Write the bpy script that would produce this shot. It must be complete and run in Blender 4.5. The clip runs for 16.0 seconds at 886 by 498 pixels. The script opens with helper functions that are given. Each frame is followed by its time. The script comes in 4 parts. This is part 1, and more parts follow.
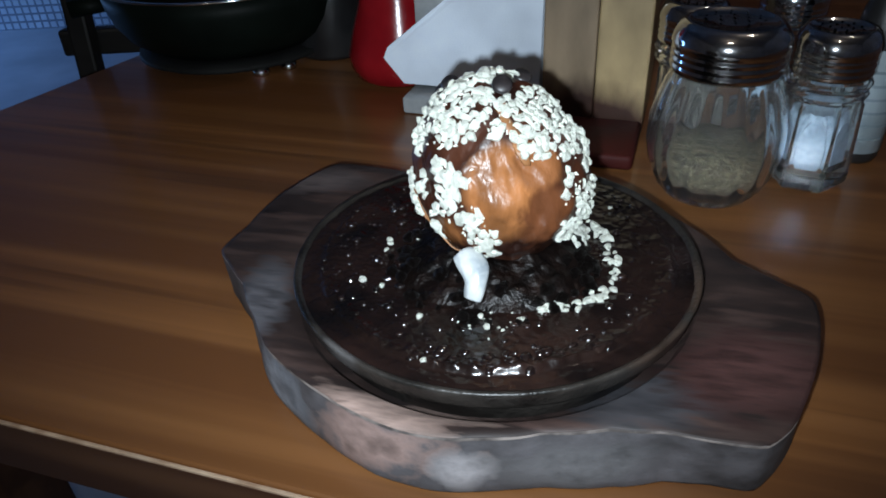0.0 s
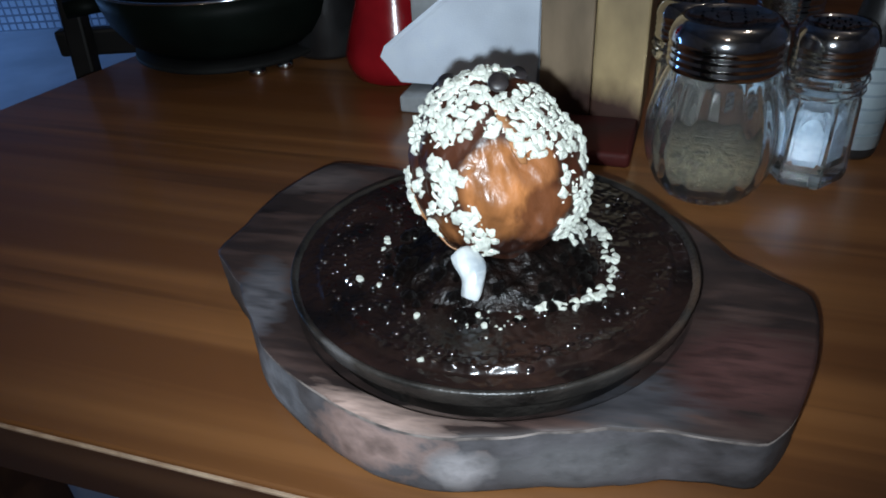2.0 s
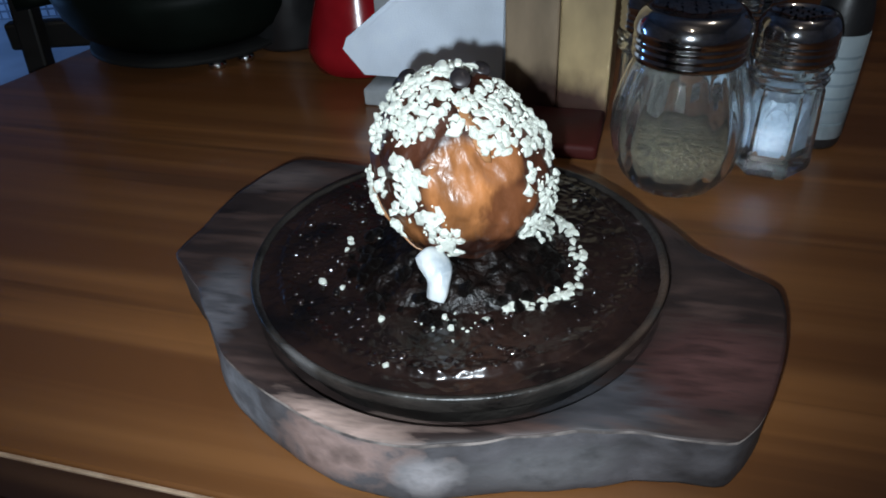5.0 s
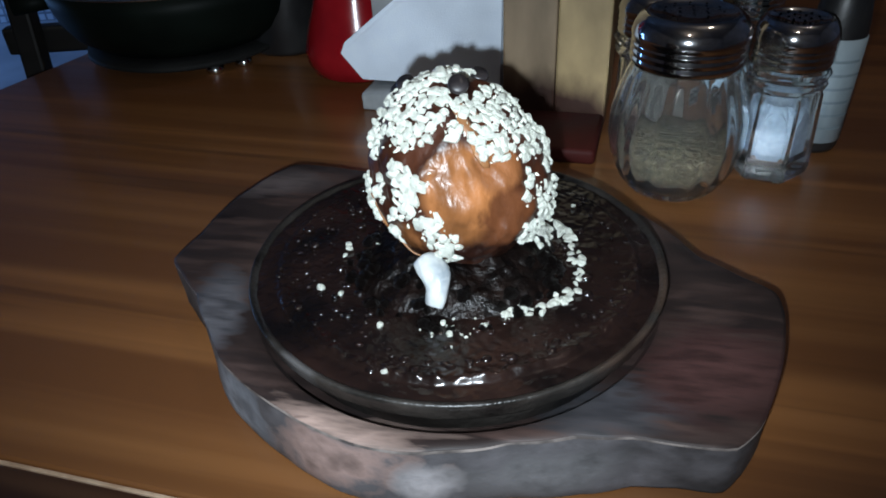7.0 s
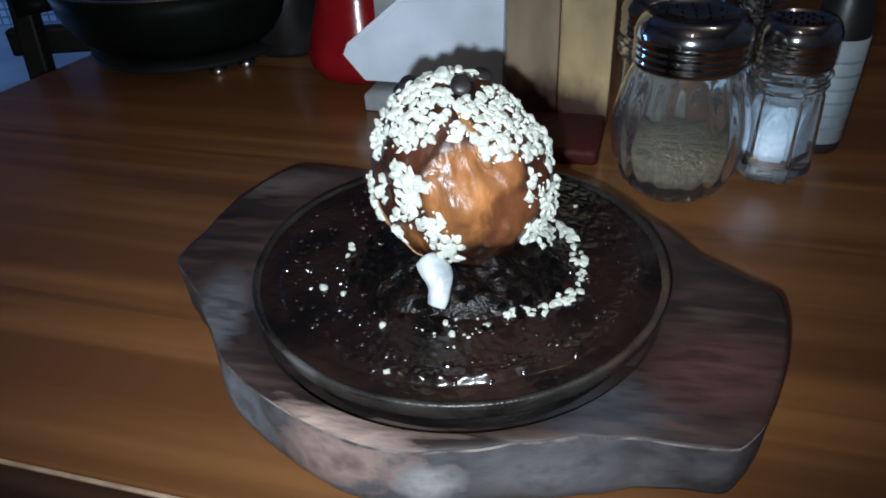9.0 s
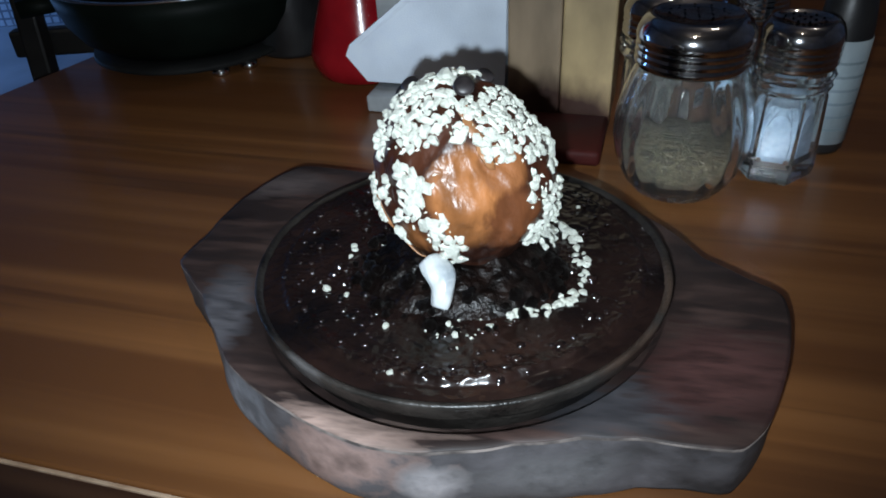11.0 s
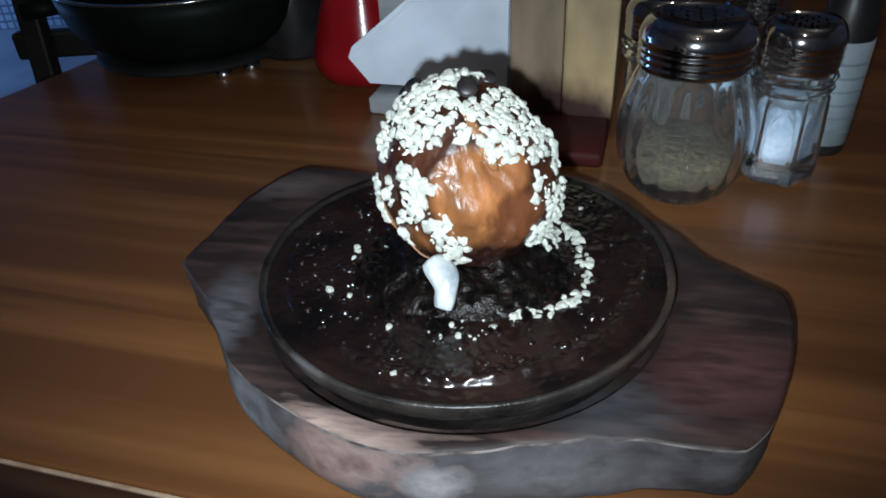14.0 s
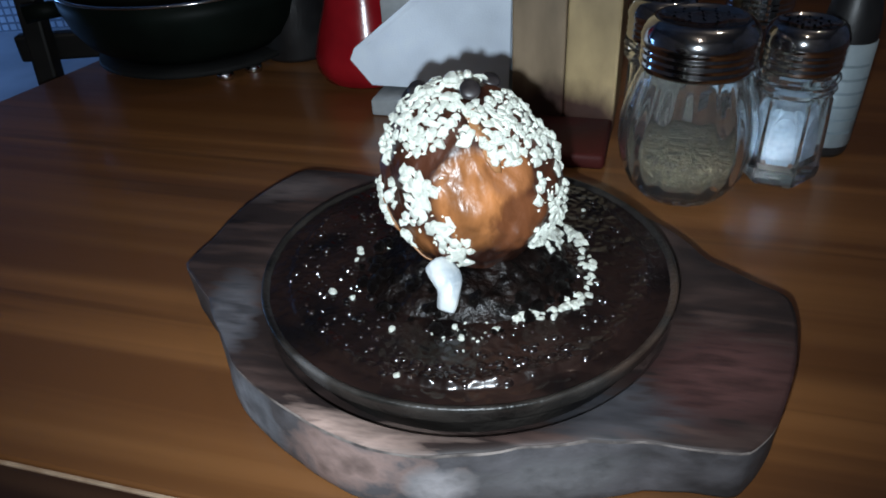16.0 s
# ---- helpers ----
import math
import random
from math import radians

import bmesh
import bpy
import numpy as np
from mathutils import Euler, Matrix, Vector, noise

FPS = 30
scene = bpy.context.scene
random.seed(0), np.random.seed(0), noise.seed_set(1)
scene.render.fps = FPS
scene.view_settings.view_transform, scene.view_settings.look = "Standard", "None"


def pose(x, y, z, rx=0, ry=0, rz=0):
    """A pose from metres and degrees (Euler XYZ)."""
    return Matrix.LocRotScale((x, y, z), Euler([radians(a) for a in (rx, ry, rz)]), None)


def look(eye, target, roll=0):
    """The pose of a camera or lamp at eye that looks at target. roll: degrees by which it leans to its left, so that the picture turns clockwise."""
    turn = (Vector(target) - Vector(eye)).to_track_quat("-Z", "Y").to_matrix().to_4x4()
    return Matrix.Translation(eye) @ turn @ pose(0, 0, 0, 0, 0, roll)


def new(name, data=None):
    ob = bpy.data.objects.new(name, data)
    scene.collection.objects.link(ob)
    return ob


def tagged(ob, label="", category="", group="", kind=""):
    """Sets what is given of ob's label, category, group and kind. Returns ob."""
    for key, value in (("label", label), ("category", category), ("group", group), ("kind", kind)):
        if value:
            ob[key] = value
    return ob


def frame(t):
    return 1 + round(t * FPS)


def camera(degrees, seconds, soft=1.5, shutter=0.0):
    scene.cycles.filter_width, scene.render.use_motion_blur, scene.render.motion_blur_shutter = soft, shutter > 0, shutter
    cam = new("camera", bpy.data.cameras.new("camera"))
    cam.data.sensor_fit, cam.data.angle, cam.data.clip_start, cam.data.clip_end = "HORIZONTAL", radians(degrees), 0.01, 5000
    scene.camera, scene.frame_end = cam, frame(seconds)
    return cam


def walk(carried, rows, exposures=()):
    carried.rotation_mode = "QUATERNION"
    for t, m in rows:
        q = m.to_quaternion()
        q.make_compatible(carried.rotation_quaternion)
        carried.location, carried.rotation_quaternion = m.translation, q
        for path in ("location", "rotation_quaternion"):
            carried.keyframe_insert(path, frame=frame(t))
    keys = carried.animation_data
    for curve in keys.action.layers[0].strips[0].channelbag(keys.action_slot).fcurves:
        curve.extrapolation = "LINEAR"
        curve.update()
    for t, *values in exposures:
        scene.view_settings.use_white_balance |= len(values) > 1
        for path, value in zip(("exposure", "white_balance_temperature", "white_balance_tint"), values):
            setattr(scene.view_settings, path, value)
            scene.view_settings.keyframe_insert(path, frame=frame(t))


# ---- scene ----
cam = camera(63.0, 16.0, soft=1.8)
PATH = [
    (0, (-0.02126, -0.25600, 0.20776), (-0.02285, 0.57800, -0.34400), -3.07),
    (0.5, (-0.02086, -0.25553, 0.20838), (-0.02293, 0.57801, -0.34408), -3.25),
    (1, (-0.02049, -0.25556, 0.20812), (-0.02233, 0.57813, -0.34411), -3.26),
    (1.5, (-0.02077, -0.25560, 0.20828), (-0.02083, 0.57723, -0.34525), -3.23),
    (2, (-0.02043, -0.25519, 0.20738), (-0.02102, 0.57772, -0.34603), -3.39),
    (2.5, (-0.01979, -0.25424, 0.20770), (-0.01578, 0.57712, -0.34801), -3.40),
    (3, (-0.01968, -0.25255, 0.20746), (-0.00653, 0.57569, -0.35275), -3.24),
    (3.5, (-0.01896, -0.25053, 0.20713), (0.00250, 0.57415, -0.35806), -3.10),
    (4, (-0.01820, -0.24874, 0.20708), (0.01271, 0.57233, -0.36291), -3.07),
    (6.5, (-0.01734, -0.24651, 0.20740), (0.02299, 0.57809, -0.35689), -2.92),
    (7, (-0.01738, -0.24623, 0.20775), (0.02280, 0.57789, -0.35724), -2.99),
    (7.5, (-0.01766, -0.24662, 0.20755), (0.02209, 0.57856, -0.35591), -2.97),
    (8, (-0.01763, -0.24695, 0.20718), (0.02075, 0.57856, -0.35589), -3.02),
    (8.5, (-0.01784, -0.24654, 0.20753), (0.02161, 0.57821, -0.35659), -2.99),
    (9, (-0.01765, -0.24672, 0.20760), (0.02008, 0.57873, -0.35561), -3.05),
    (11.5, (-0.01819, -0.24698, 0.20787), (0.01663, 0.57955, -0.35395), -3.19),
    (12, (-0.01869, -0.24698, 0.20761), (0.01724, 0.58012, -0.35330), -3.12),
    (12.5, (-0.01842, -0.24697, 0.20794), (0.01652, 0.58103, -0.35170), -3.18),
    (13, (-0.01852, -0.24706, 0.20803), (0.01599, 0.58083, -0.35181), -3.26),
    (13.5, (-0.01882, -0.24747, 0.20778), (0.01551, 0.58064, -0.35172), -3.28),
    (14, (-0.01877, -0.24746, 0.20777), (0.01486, 0.58060, -0.35187), -3.25),
    (14.5, (-0.01890, -0.24737, 0.20792), (0.01483, 0.58139, -0.35067), -3.31),
    (15, (-0.01927, -0.24723, 0.20816), (0.01371, 0.58153, -0.35046), -3.26),
    (15.5, (-0.01947, -0.24732, 0.20836), (0.01378, 0.58167, -0.34992), -3.21),
    (16, (-0.01933, -0.24736, 0.20823), (0.01249, 0.58164, -0.35011), -3.36),
]
walk(cam, [(t, look(eye, target, roll)) for t, eye, target, roll in PATH])

# ---- world and lights ----
world = bpy.data.worlds.new("room_dusk")
scene.world = world
world.use_nodes = True
world.node_tree.nodes["Background"].inputs[0].default_value = (0.25, 0.4, 0.8, 1)
world.node_tree.nodes["Background"].inputs[1].default_value = 0.014


def lamp(name, kind, power, colour, m, **more):
    data = bpy.data.lights.new(name, kind)
    data.energy, data.color = power, colour
    for key, value in more.items():
        if key == "radius":
            data.shadow_soft_size = value
        elif key == "cone":
            data.spot_size, data.spot_blend = radians(value), 1.0
        elif key == "size":
            data.shape, data.size, data.size_y = "RECTANGLE", value[0], value[1]
    ob = new(name, data)
    ob.matrix_world = m
    return ob


# the phone's own torch, beside its lens
lamp("phone_torch", "SPOT", 6.35, (0.775, 0.90, 1.0), look((-0.0316, -0.2555, 0.1955), (-0.030, 0.142, 0.053)), radius=0.003, cone=102)
# blue daylight from a window on the far side of the room
lamp("window_daylight", "AREA", 26, (0.20, 0.45, 1.0), look((-3.12, 2.3, -0.15), (-1.6, 2.9, -0.5)), size=(0.9, 0.7))
# two warm ceiling lamps of the dining room
lamp("ceiling_lamp", "POINT", 5.8, (1.0, 0.86, 0.72), pose(0.75, 0.1, 1.75), radius=0.06)
lamp("ceiling_lamp", "POINT", 5.8, (1.0, 0.86, 0.72), pose(-0.5, -1.3, 1.75), radius=0.06)

# ---- materials ----
# the scoop's bared side: its outward direction, and right and up across it
VIEW = Vector((-0.025, -0.256, 0.135)).normalized()
VRIGHT = Vector((0, 0, 1)).cross(VIEW).normalized()
VUP = VIEW.cross(VRIGHT)


def mat(name, dark, light, scale=40, rough=0.5, metal=0.0, bump=0.2, fine=300, stretch=(1, 1, 1), turn=0, coat=0.0,
        spread=(0.35, 0.65), detail=6, vary=0.0, depth=0.0006, spots=(), spec=0.5, rough_var=0.12, fade=(0.6, 1.15)):
    """Procedural surface: two tones by stretched noise, a large-scale tone shift, fine relief."""
    m = bpy.data.materials.new(name)
    m.use_nodes = True
    nt = m.node_tree
    N, L = nt.nodes, nt.links
    b = N["Principled BSDF"]
    tc = N.new("ShaderNodeTexCoord")
    mp = N.new("ShaderNodeMapping")
    mp.inputs["Scale"].default_value = stretch
    vr = N.new("ShaderNodeVectorRotate")
    vr.rotation_type = "Z_AXIS"
    vr.inputs["Angle"].default_value = radians(turn)
    L.new(tc.outputs["Object"], vr.inputs["Vector"]), L.new(vr.outputs[0], mp.inputs["Vector"])
    n1 = N.new("ShaderNodeTexNoise")
    n1.inputs["Scale"].default_value, n1.inputs["Detail"].default_value = scale, detail
    L.new(mp.outputs[0], n1.inputs["Vector"])
    cr = N.new("ShaderNodeValToRGB")
    cr.color_ramp.elements[0].position, cr.color_ramp.elements[1].position = spread
    cr.color_ramp.elements[0].color, cr.color_ramp.elements[1].color = (*dark, 1), (*light, 1)
    L.new(n1.outputs[0], cr.inputs[0])
    n2 = N.new("ShaderNodeTexNoise")
    n2.inputs["Scale"].default_value, n2.inputs["Detail"].default_value = scale * 0.17, 3
    L.new(mp.outputs[0], n2.inputs["Vector"])
    hsv = N.new("ShaderNodeHueSaturation")
    mr = N.new("ShaderNodeMapRange")
    mr.inputs[1].default_value, mr.inputs[2].default_value, mr.inputs[3].default_value, mr.inputs[4].default_value = 0.3, 0.7, 0.72, 1.25
    L.new(n2.outputs[0], mr.inputs[0])
    last = mr.outputs[0]
    if vary:
        oi = N.new("ShaderNodeObjectInfo")
        mv = N.new("ShaderNodeMapRange")
        mv.inputs[3].default_value, mv.inputs[4].default_value = 1 - vary, 1 + vary
        L.new(oi.outputs["Random"], mv.inputs[0])
        mu = N.new("ShaderNodeMath")
        mu.operation = "MULTIPLY"
        L.new(last, mu.inputs[0]), L.new(mv.outputs[0], mu.inputs[1])
        last = mu.outputs[0]
    L.new(last, hsv.inputs["Value"]), L.new(cr.outputs[0], hsv.inputs["Color"])
    colour = hsv.outputs[0]
    for centre, size, tone, edge in spots:
        sub = N.new("ShaderNodeVectorMath")
        sub.operation = "SUBTRACT"
        sub.inputs[1].default_value = centre
        L.new(tc.outputs["Object"], sub.inputs[0])
        div = N.new("ShaderNodeVectorMath")
        div.operation = "DIVIDE"
        div.inputs[1].default_value = size
        L.new(sub.outputs[0], div.inputs[0])
        ln = N.new("ShaderNodeVectorMath")
        ln.operation = "LENGTH"
        L.new(div.outputs[0], ln.inputs[0])
        ad = N.new("ShaderNodeMath")
        ad.operation = "MULTIPLY_ADD"
        ad.inputs[1].default_value, ad.inputs[2].default_value = edge, -edge / 2
        L.new(n1.outputs[0], ad.inputs[0])
        su = N.new("ShaderNodeMath")
        su.operation = "ADD"
        L.new(ln.outputs["Value"], su.inputs[0]), L.new(ad.outputs[0], su.inputs[1])
        ms = N.new("ShaderNodeMapRange")
        ms.inputs[1].default_value, ms.inputs[2].default_value, ms.inputs[3].default_value, ms.inputs[4].default_value = *fade, 1, 0
        L.new(su.outputs[0], ms.inputs[0])
        mx = N.new("ShaderNodeMix")
        mx.data_type = "RGBA"
        L.new(ms.outputs[0], mx.inputs[0]), L.new(colour, mx.inputs[6])
        tv = N.new("ShaderNodeMix")
        tv.data_type = "RGBA"
        tv.inputs[6].default_value, tv.inputs[7].default_value = (*(v * 0.55 for v in tone), 1), (*(min(0.9, v * 1.3) for v in tone), 1)
        tr = N.new("ShaderNodeMapRange")
        tr.inputs[1].default_value, tr.inputs[2].default_value = 0.35, 0.62
        L.new(n1.outputs[0], tr.inputs[0]), L.new(tr.outputs[0], tv.inputs[0]), L.new(tv.outputs[2], mx.inputs[7])
        colour = mx.outputs[2]
    L.new(colour, b.inputs["Base Color"])
    mro = N.new("ShaderNodeMapRange")
    mro.inputs[3].default_value, mro.inputs[4].default_value = max(0.02, rough - rough_var), min(1, rough + rough_var)
    L.new(n1.outputs[0], mro.inputs[0]), L.new(mro.outputs[0], b.inputs["Roughness"])
    b.inputs["Metallic"].default_value = metal
    b.inputs["Coat Weight"].default_value = coat
    b.inputs["Coat Roughness"].default_value = 0.15
    b.inputs["Specular IOR Level"].default_value = spec
    n3 = N.new("ShaderNodeTexNoise")
    n3.inputs["Scale"].default_value, n3.inputs["Detail"].default_value = fine, 4
    L.new(mp.outputs[0], n3.inputs["Vector"])
    bp = N.new("ShaderNodeBump")
    bp.inputs["Strength"].default_value, bp.inputs["Distance"].default_value = bump, depth
    L.new(n3.outputs[0], bp.inputs["Height"]), L.new(bp.outputs[0], b.inputs["Normal"])
    return m


def glass(name, tint=(1, 1, 1), rough=0.02):
    m = bpy.data.materials.new(name)
    m.use_nodes = True
    b = m.node_tree.nodes["Principled BSDF"]
    b.inputs["Base Color"].default_value = (*tint, 1)
    b.inputs["Transmission Weight"].default_value = 0.991
    b.inputs["Roughness"].default_value, b.inputs["IOR"].default_value = rough, 1.45
    return m


def wood(name, dark, mid, light, across=90, turn=0, rough=0.3, coat=0.3, along=0.06, spots=(), streak=0.0):
    """Long-grained wood: broad bands broken up by noise, with fine pores and, with streak, sparse dark veins. Grain runs along local x."""
    m = mat(name, mid, light, scale=across, rough=rough, bump=0.25, fine=across * 6, stretch=(along, 1, 0.6), turn=turn, coat=coat, depth=0.0002, spots=spots)
    nt = m.node_tree
    N, L = nt.nodes, nt.links
    mp = [n for n in N if n.type == "MAPPING"][0]
    w = N.new("ShaderNodeTexNoise")
    w.inputs["Scale"].default_value, w.inputs["Detail"].default_value, w.inputs["Distortion"].default_value = across * 0.35, 3, 0.6
    L.new(mp.outputs[0], w.inputs["Vector"])
    r = N.new("ShaderNodeValToRGB")
    r.color_ramp.elements[0].position, r.color_ramp.elements[1].position = 0.44, 0.56
    L.new(w.outputs[0], r.inputs[0])
    mx = N.new("ShaderNodeMix")
    mx.data_type = "RGBA"
    b = N["Principled BSDF"]
    hsv = [n for n in N if n.type == "HUE_SAT"][0]
    goal = hsv.outputs[0].links[0].to_socket
    mx.inputs[6].default_value = (*dark, 1)
    L.new(r.outputs[0], mx.inputs[0]), L.new(hsv.outputs[0], mx.inputs[7]), L.new(mx.outputs[2], goal)
    if streak:
        vein = N.new("ShaderNodeTexNoise")
        vein.inputs["Scale"].default_value, vein.inputs["Detail"].default_value, vein.inputs["Distortion"].default_value = across * 0.9, 5, 0.35
        L.new(mp.outputs[0], vein.inputs["Vector"])
        vr = N.new("ShaderNodeMapRange")
        vr.inputs[1].default_value, vr.inputs[2].default_value, vr.inputs[3].default_value, vr.inputs[4].default_value = 0.30, 0.41, streak, 0.0
        L.new(vein.outputs[0], vr.inputs[0])
        dk = N.new("ShaderNodeMix")
        dk.data_type = "RGBA"
        dk.inputs[7].default_value = (*(v * 0.45 for v in dark), 1)
        L.new(vr.outputs[0], dk.inputs[0]), L.new(mx.outputs[2], dk.inputs[6]), L.new(dk.outputs[2], goal)
    return m


TABLE = wood("varnished_table_wood", (0.133, 0.0508, 0.0162), (0.172, 0.0690, 0.0215), (0.226, 0.0945, 0.0305), across=70, turn=19.2, rough=0.40, coat=0.55, along=0.022, streak=0.6)
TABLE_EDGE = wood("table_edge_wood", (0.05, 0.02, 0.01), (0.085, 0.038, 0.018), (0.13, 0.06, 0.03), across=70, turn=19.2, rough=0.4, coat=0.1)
WORN = mat("worn_bare_edge", (0.30, 0.19, 0.12), (0.45, 0.32, 0.22), scale=120, rough=0.6)
BOARD = wood("charred_board_wood", (0.019, 0.0112, 0.0100), (0.027, 0.0155, 0.0132), (0.056, 0.0325, 0.0275), across=230, turn=16, rough=0.6, coat=0.0, along=0.22,
             spots=(((-.054, -.077, .023), (.046, .0135, .02), (.30, .210, .178), 2.6), ((-.100, -.008, .023), (.012, .030, .02), (.085, .081, .090), 1.6), ((-.108, .069, .023), (.012, .0045, .02), (.012, .006, .005), .3),
                    ((-.088, .098, .023), (.03, .015, .02), (.09, .07, .068), 1.6), ((.045, -.080, .023), (.03, .012, .02), (.050, .047, .052), 1.8), ((.088, -.068, .023), (.034, .024, .02), (.072, .031, .028), 1.8), ((.040, -.070, .023), (.018, .012, .02), (.062, .060, .068), 2.4)))
BOARD_SIDE = mat("scuffed_board_side", (0.022, 0.020, 0.021), (0.102, 0.095, 0.102), scale=95, rough=0.7, fine=200, bump=0.5, stretch=(0.7, 0.7, 1.0), depth=0.0012, spread=(0.30, 0.72), detail=9,
                 spots=(((-.052, -.080, .014), (.042, .018, .014), (.25, .170, .150), 3.0), ((-.090, -.036, .010), (.018, .046, .016), (.18, .19, .215), 2.4), ((.02, -.095, .010), (.03, .02, .008), (.10, .096, .10), 3.0), ((-.020, -.095, .010), (.012, .014, .008), (.23, .215, .22), 2.2)))
BOARD_WORN = mat("rubbed_board_rim", (0.06, 0.05, 0.047), (0.26, 0.22, 0.20), scale=70, rough=0.65, spread=(0.4, 0.6))
IRON = mat("cast_iron", (0.006, 0.0055, 0.005), (0.036, 0.031, 0.027), scale=48, rough=0.38, metal=0.0, bump=0.6, fine=420, depth=0.0008, rough_var=0.2,
           spots=(((-.060, -.058, .034), (.014, .010, .010), (.085, .080, .078), 2.2), ((.050, -.062, .034), (.026, .016, .008), (.055, .037, .028), 2.4), ((.074, -.030, .034), (.010, .022, .008), (.055, .036, .026), 2.4)))
BUBBLE_SKIN = mat("bubble_skin", (0.004, 0.003, 0.003), (0.014, 0.007, 0.006), scale=60, rough=0.16, bump=0.0, spec=1.0, rough_var=0.05)
SAUCE = mat("dark_chocolate_sauce", (0.0044, 0.0032, 0.0030), (0.0170, 0.0086, 0.0068), scale=45, rough=0.20, bump=0.35, fine=220, depth=0.0008, rough_var=0.14)
FUDGE = mat("brownie_crumb", (0.002, 0.0015, 0.0014), (0.0085, 0.0043, 0.0033), scale=130, rough=0.36, bump=1.0, fine=300, depth=0.0016, spec=0.32)
ICE = mat("chocolate_ice_cream", (0.014, 0.0048, 0.003), (0.062, 0.019, 0.0085), scale=70, rough=0.40, bump=0.8, fine=105, depth=0.0020, rough_var=0.28, spec=0.34, detail=7, fade=(0.76, 1.02), stretch=(1, 1, 0.5),
          spots=((tuple(VIEW * 0.033 + VRIGHT * 0.0010 - VUP * 0.0080), (.0165, .0160, .0195), (.345, .132, .044), 1.1), (tuple(VIEW * 0.030 + VRIGHT * 0.0120 + VUP * 0.0015), (.010, .010, .011), (.22, .082, .029), 1.5),
                 (tuple(VIEW * 0.027 + VRIGHT * 0.0172 - VUP * 0.0165), (.012, .012, .014), (.13, .044, .017), 1.8), (tuple(VIEW * 0.024 - VRIGHT * 0.0220 - VUP * 0.0270), (.012, .012, .010), (.21, .080, .028), 1.6)))
NUT = mat("white_nut", (0.54, 0.56, 0.475), (0.80, 0.82, 0.745), scale=200, rough=0.5, vary=0.16, bump=0.5, fine=700)
CHIP = mat("dark_chocolate_chip", (0.012, 0.010, 0.011), (0.03, 0.025, 0.026), scale=200, rough=0.4)
CREAM = mat("melted_cream", (0.32, 0.36, 0.39), (0.64, 0.66, 0.65), scale=110, rough=0.3, bump=0.3, fine=260)
NAPKIN = mat("paper_napkin", (0.66, 0.74, 0.86), (0.74, 0.82, 0.92), scale=60, rough=0.9, bump=0.4, fine=900, spread=(0.2, 0.8))
STEEL = mat("grey_metal", (0.40, 0.43, 0.45), (0.52, 0.55, 0.57), scale=80, rough=0.45, metal=0.1)
CHROME = mat("chromed_lid", (0.50, 0.50, 0.51), (0.62, 0.62, 0.63), scale=60, rough=0.12, metal=1.0, bump=0.10, rough_var=0.05)
HOLE = mat("lid_hole", (0.002, 0.002, 0.002), (0.004, 0.004, 0.004), rough=0.95, spec=0.0)
# dark red-brown tone low on the pine, with a ragged upper edge
DARK_FOOT = (((0, -.03, .0), (.075, .05, .034), (.045, .020, .014), .9),)
GOLDWOOD = mat("pale_pine", (0.205, 0.150, 0.080), (0.44, 0.325, 0.170), scale=38, rough=0.42, stretch=(1, 1, 0.5), bump=0.2, fine=220, coat=0.2, depth=0.0003, spread=(0.3, 0.7), spots=DARK_FOOT)
DULLWOOD = mat("dull_brown_pine", (0.185, 0.136, 0.088), (0.300, 0.220, 0.142), scale=34, rough=0.45, stretch=(1, 1, 0.4), bump=0.2, fine=220, coat=0.15, depth=0.0003, spots=DARK_FOOT)
RED = mat("red_plastic", (0.22, 0.006, 0.010), (0.31, 0.009, 0.015), scale=30, rough=0.2, bump=0.1)
BLACKP = mat("black_plastic", (0.010, 0.010, 0.011), (0.022, 0.022, 0.023), scale=30, rough=0.42)
POT = mat("dark_enamel", (0.002, 0.0035, 0.0028), (0.004, 0.0065, 0.005), scale=20, rough=0.5, bump=0.1, spec=0.08)
RINGM = mat("dull_black_metal", (0.004, 0.004, 0.004), (0.009, 0.009, 0.0085), scale=40, rough=0.75, spec=0.2)
DARKWOOD = wood("dark_chair_wood", (0.004, 0.0035, 0.003), (0.008, 0.007, 0.006), (0.013, 0.011, 0.010), across=60, rough=0.5, coat=0.0)
GLASS = glass("clear_glass", (0.96, 0.98, 0.98))
HERB = mat("dried_herbs", (0.030, 0.024, 0.013), (0.090, 0.074, 0.044), scale=330, rough=0.9, bump=1.0, fine=500, depth=0.0018, spread=(0.35, 0.65))
SALT = mat("white_salt", (0.150, 0.205, 0.27), (0.22, 0.29, 0.37), scale=400, rough=0.85, bump=0.5, fine=1200)
LABEL = mat("pale_label", (0.27, 0.34, 0.38), (0.36, 0.43, 0.47), scale=50, rough=0.6)
BAR = mat("label_print", (0.19, 0.25, 0.28), (0.24, 0.30, 0.33), rough=0.7)
LEATHER = mat("brown_red_upholstery", (0.045, 0.014, 0.010), (0.075, 0.025, 0.018), scale=20, rough=0.5, bump=0.4, fine=260)
REDDISH = mat("dark_red_plastic", (0.030, 0.0045, 0.0038), (0.050, 0.0075, 0.006), scale=40, rough=0.6, spec=0.2)
PEPPER = mat("ground_pepper", (0.015, 0.012, 0.010), (0.06, 0.05, 0.04), scale=600, rough=0.9)
CARAMEL = mat("caramel_thread", (0.22, 0.095, 0.036), (0.34, 0.155, 0.062), scale=150, rough=0.4)
PLASTER = mat("painted_plaster", (0.35, 0.36, 0.38), (0.45, 0.46, 0.48), scale=6, rough=0.9)
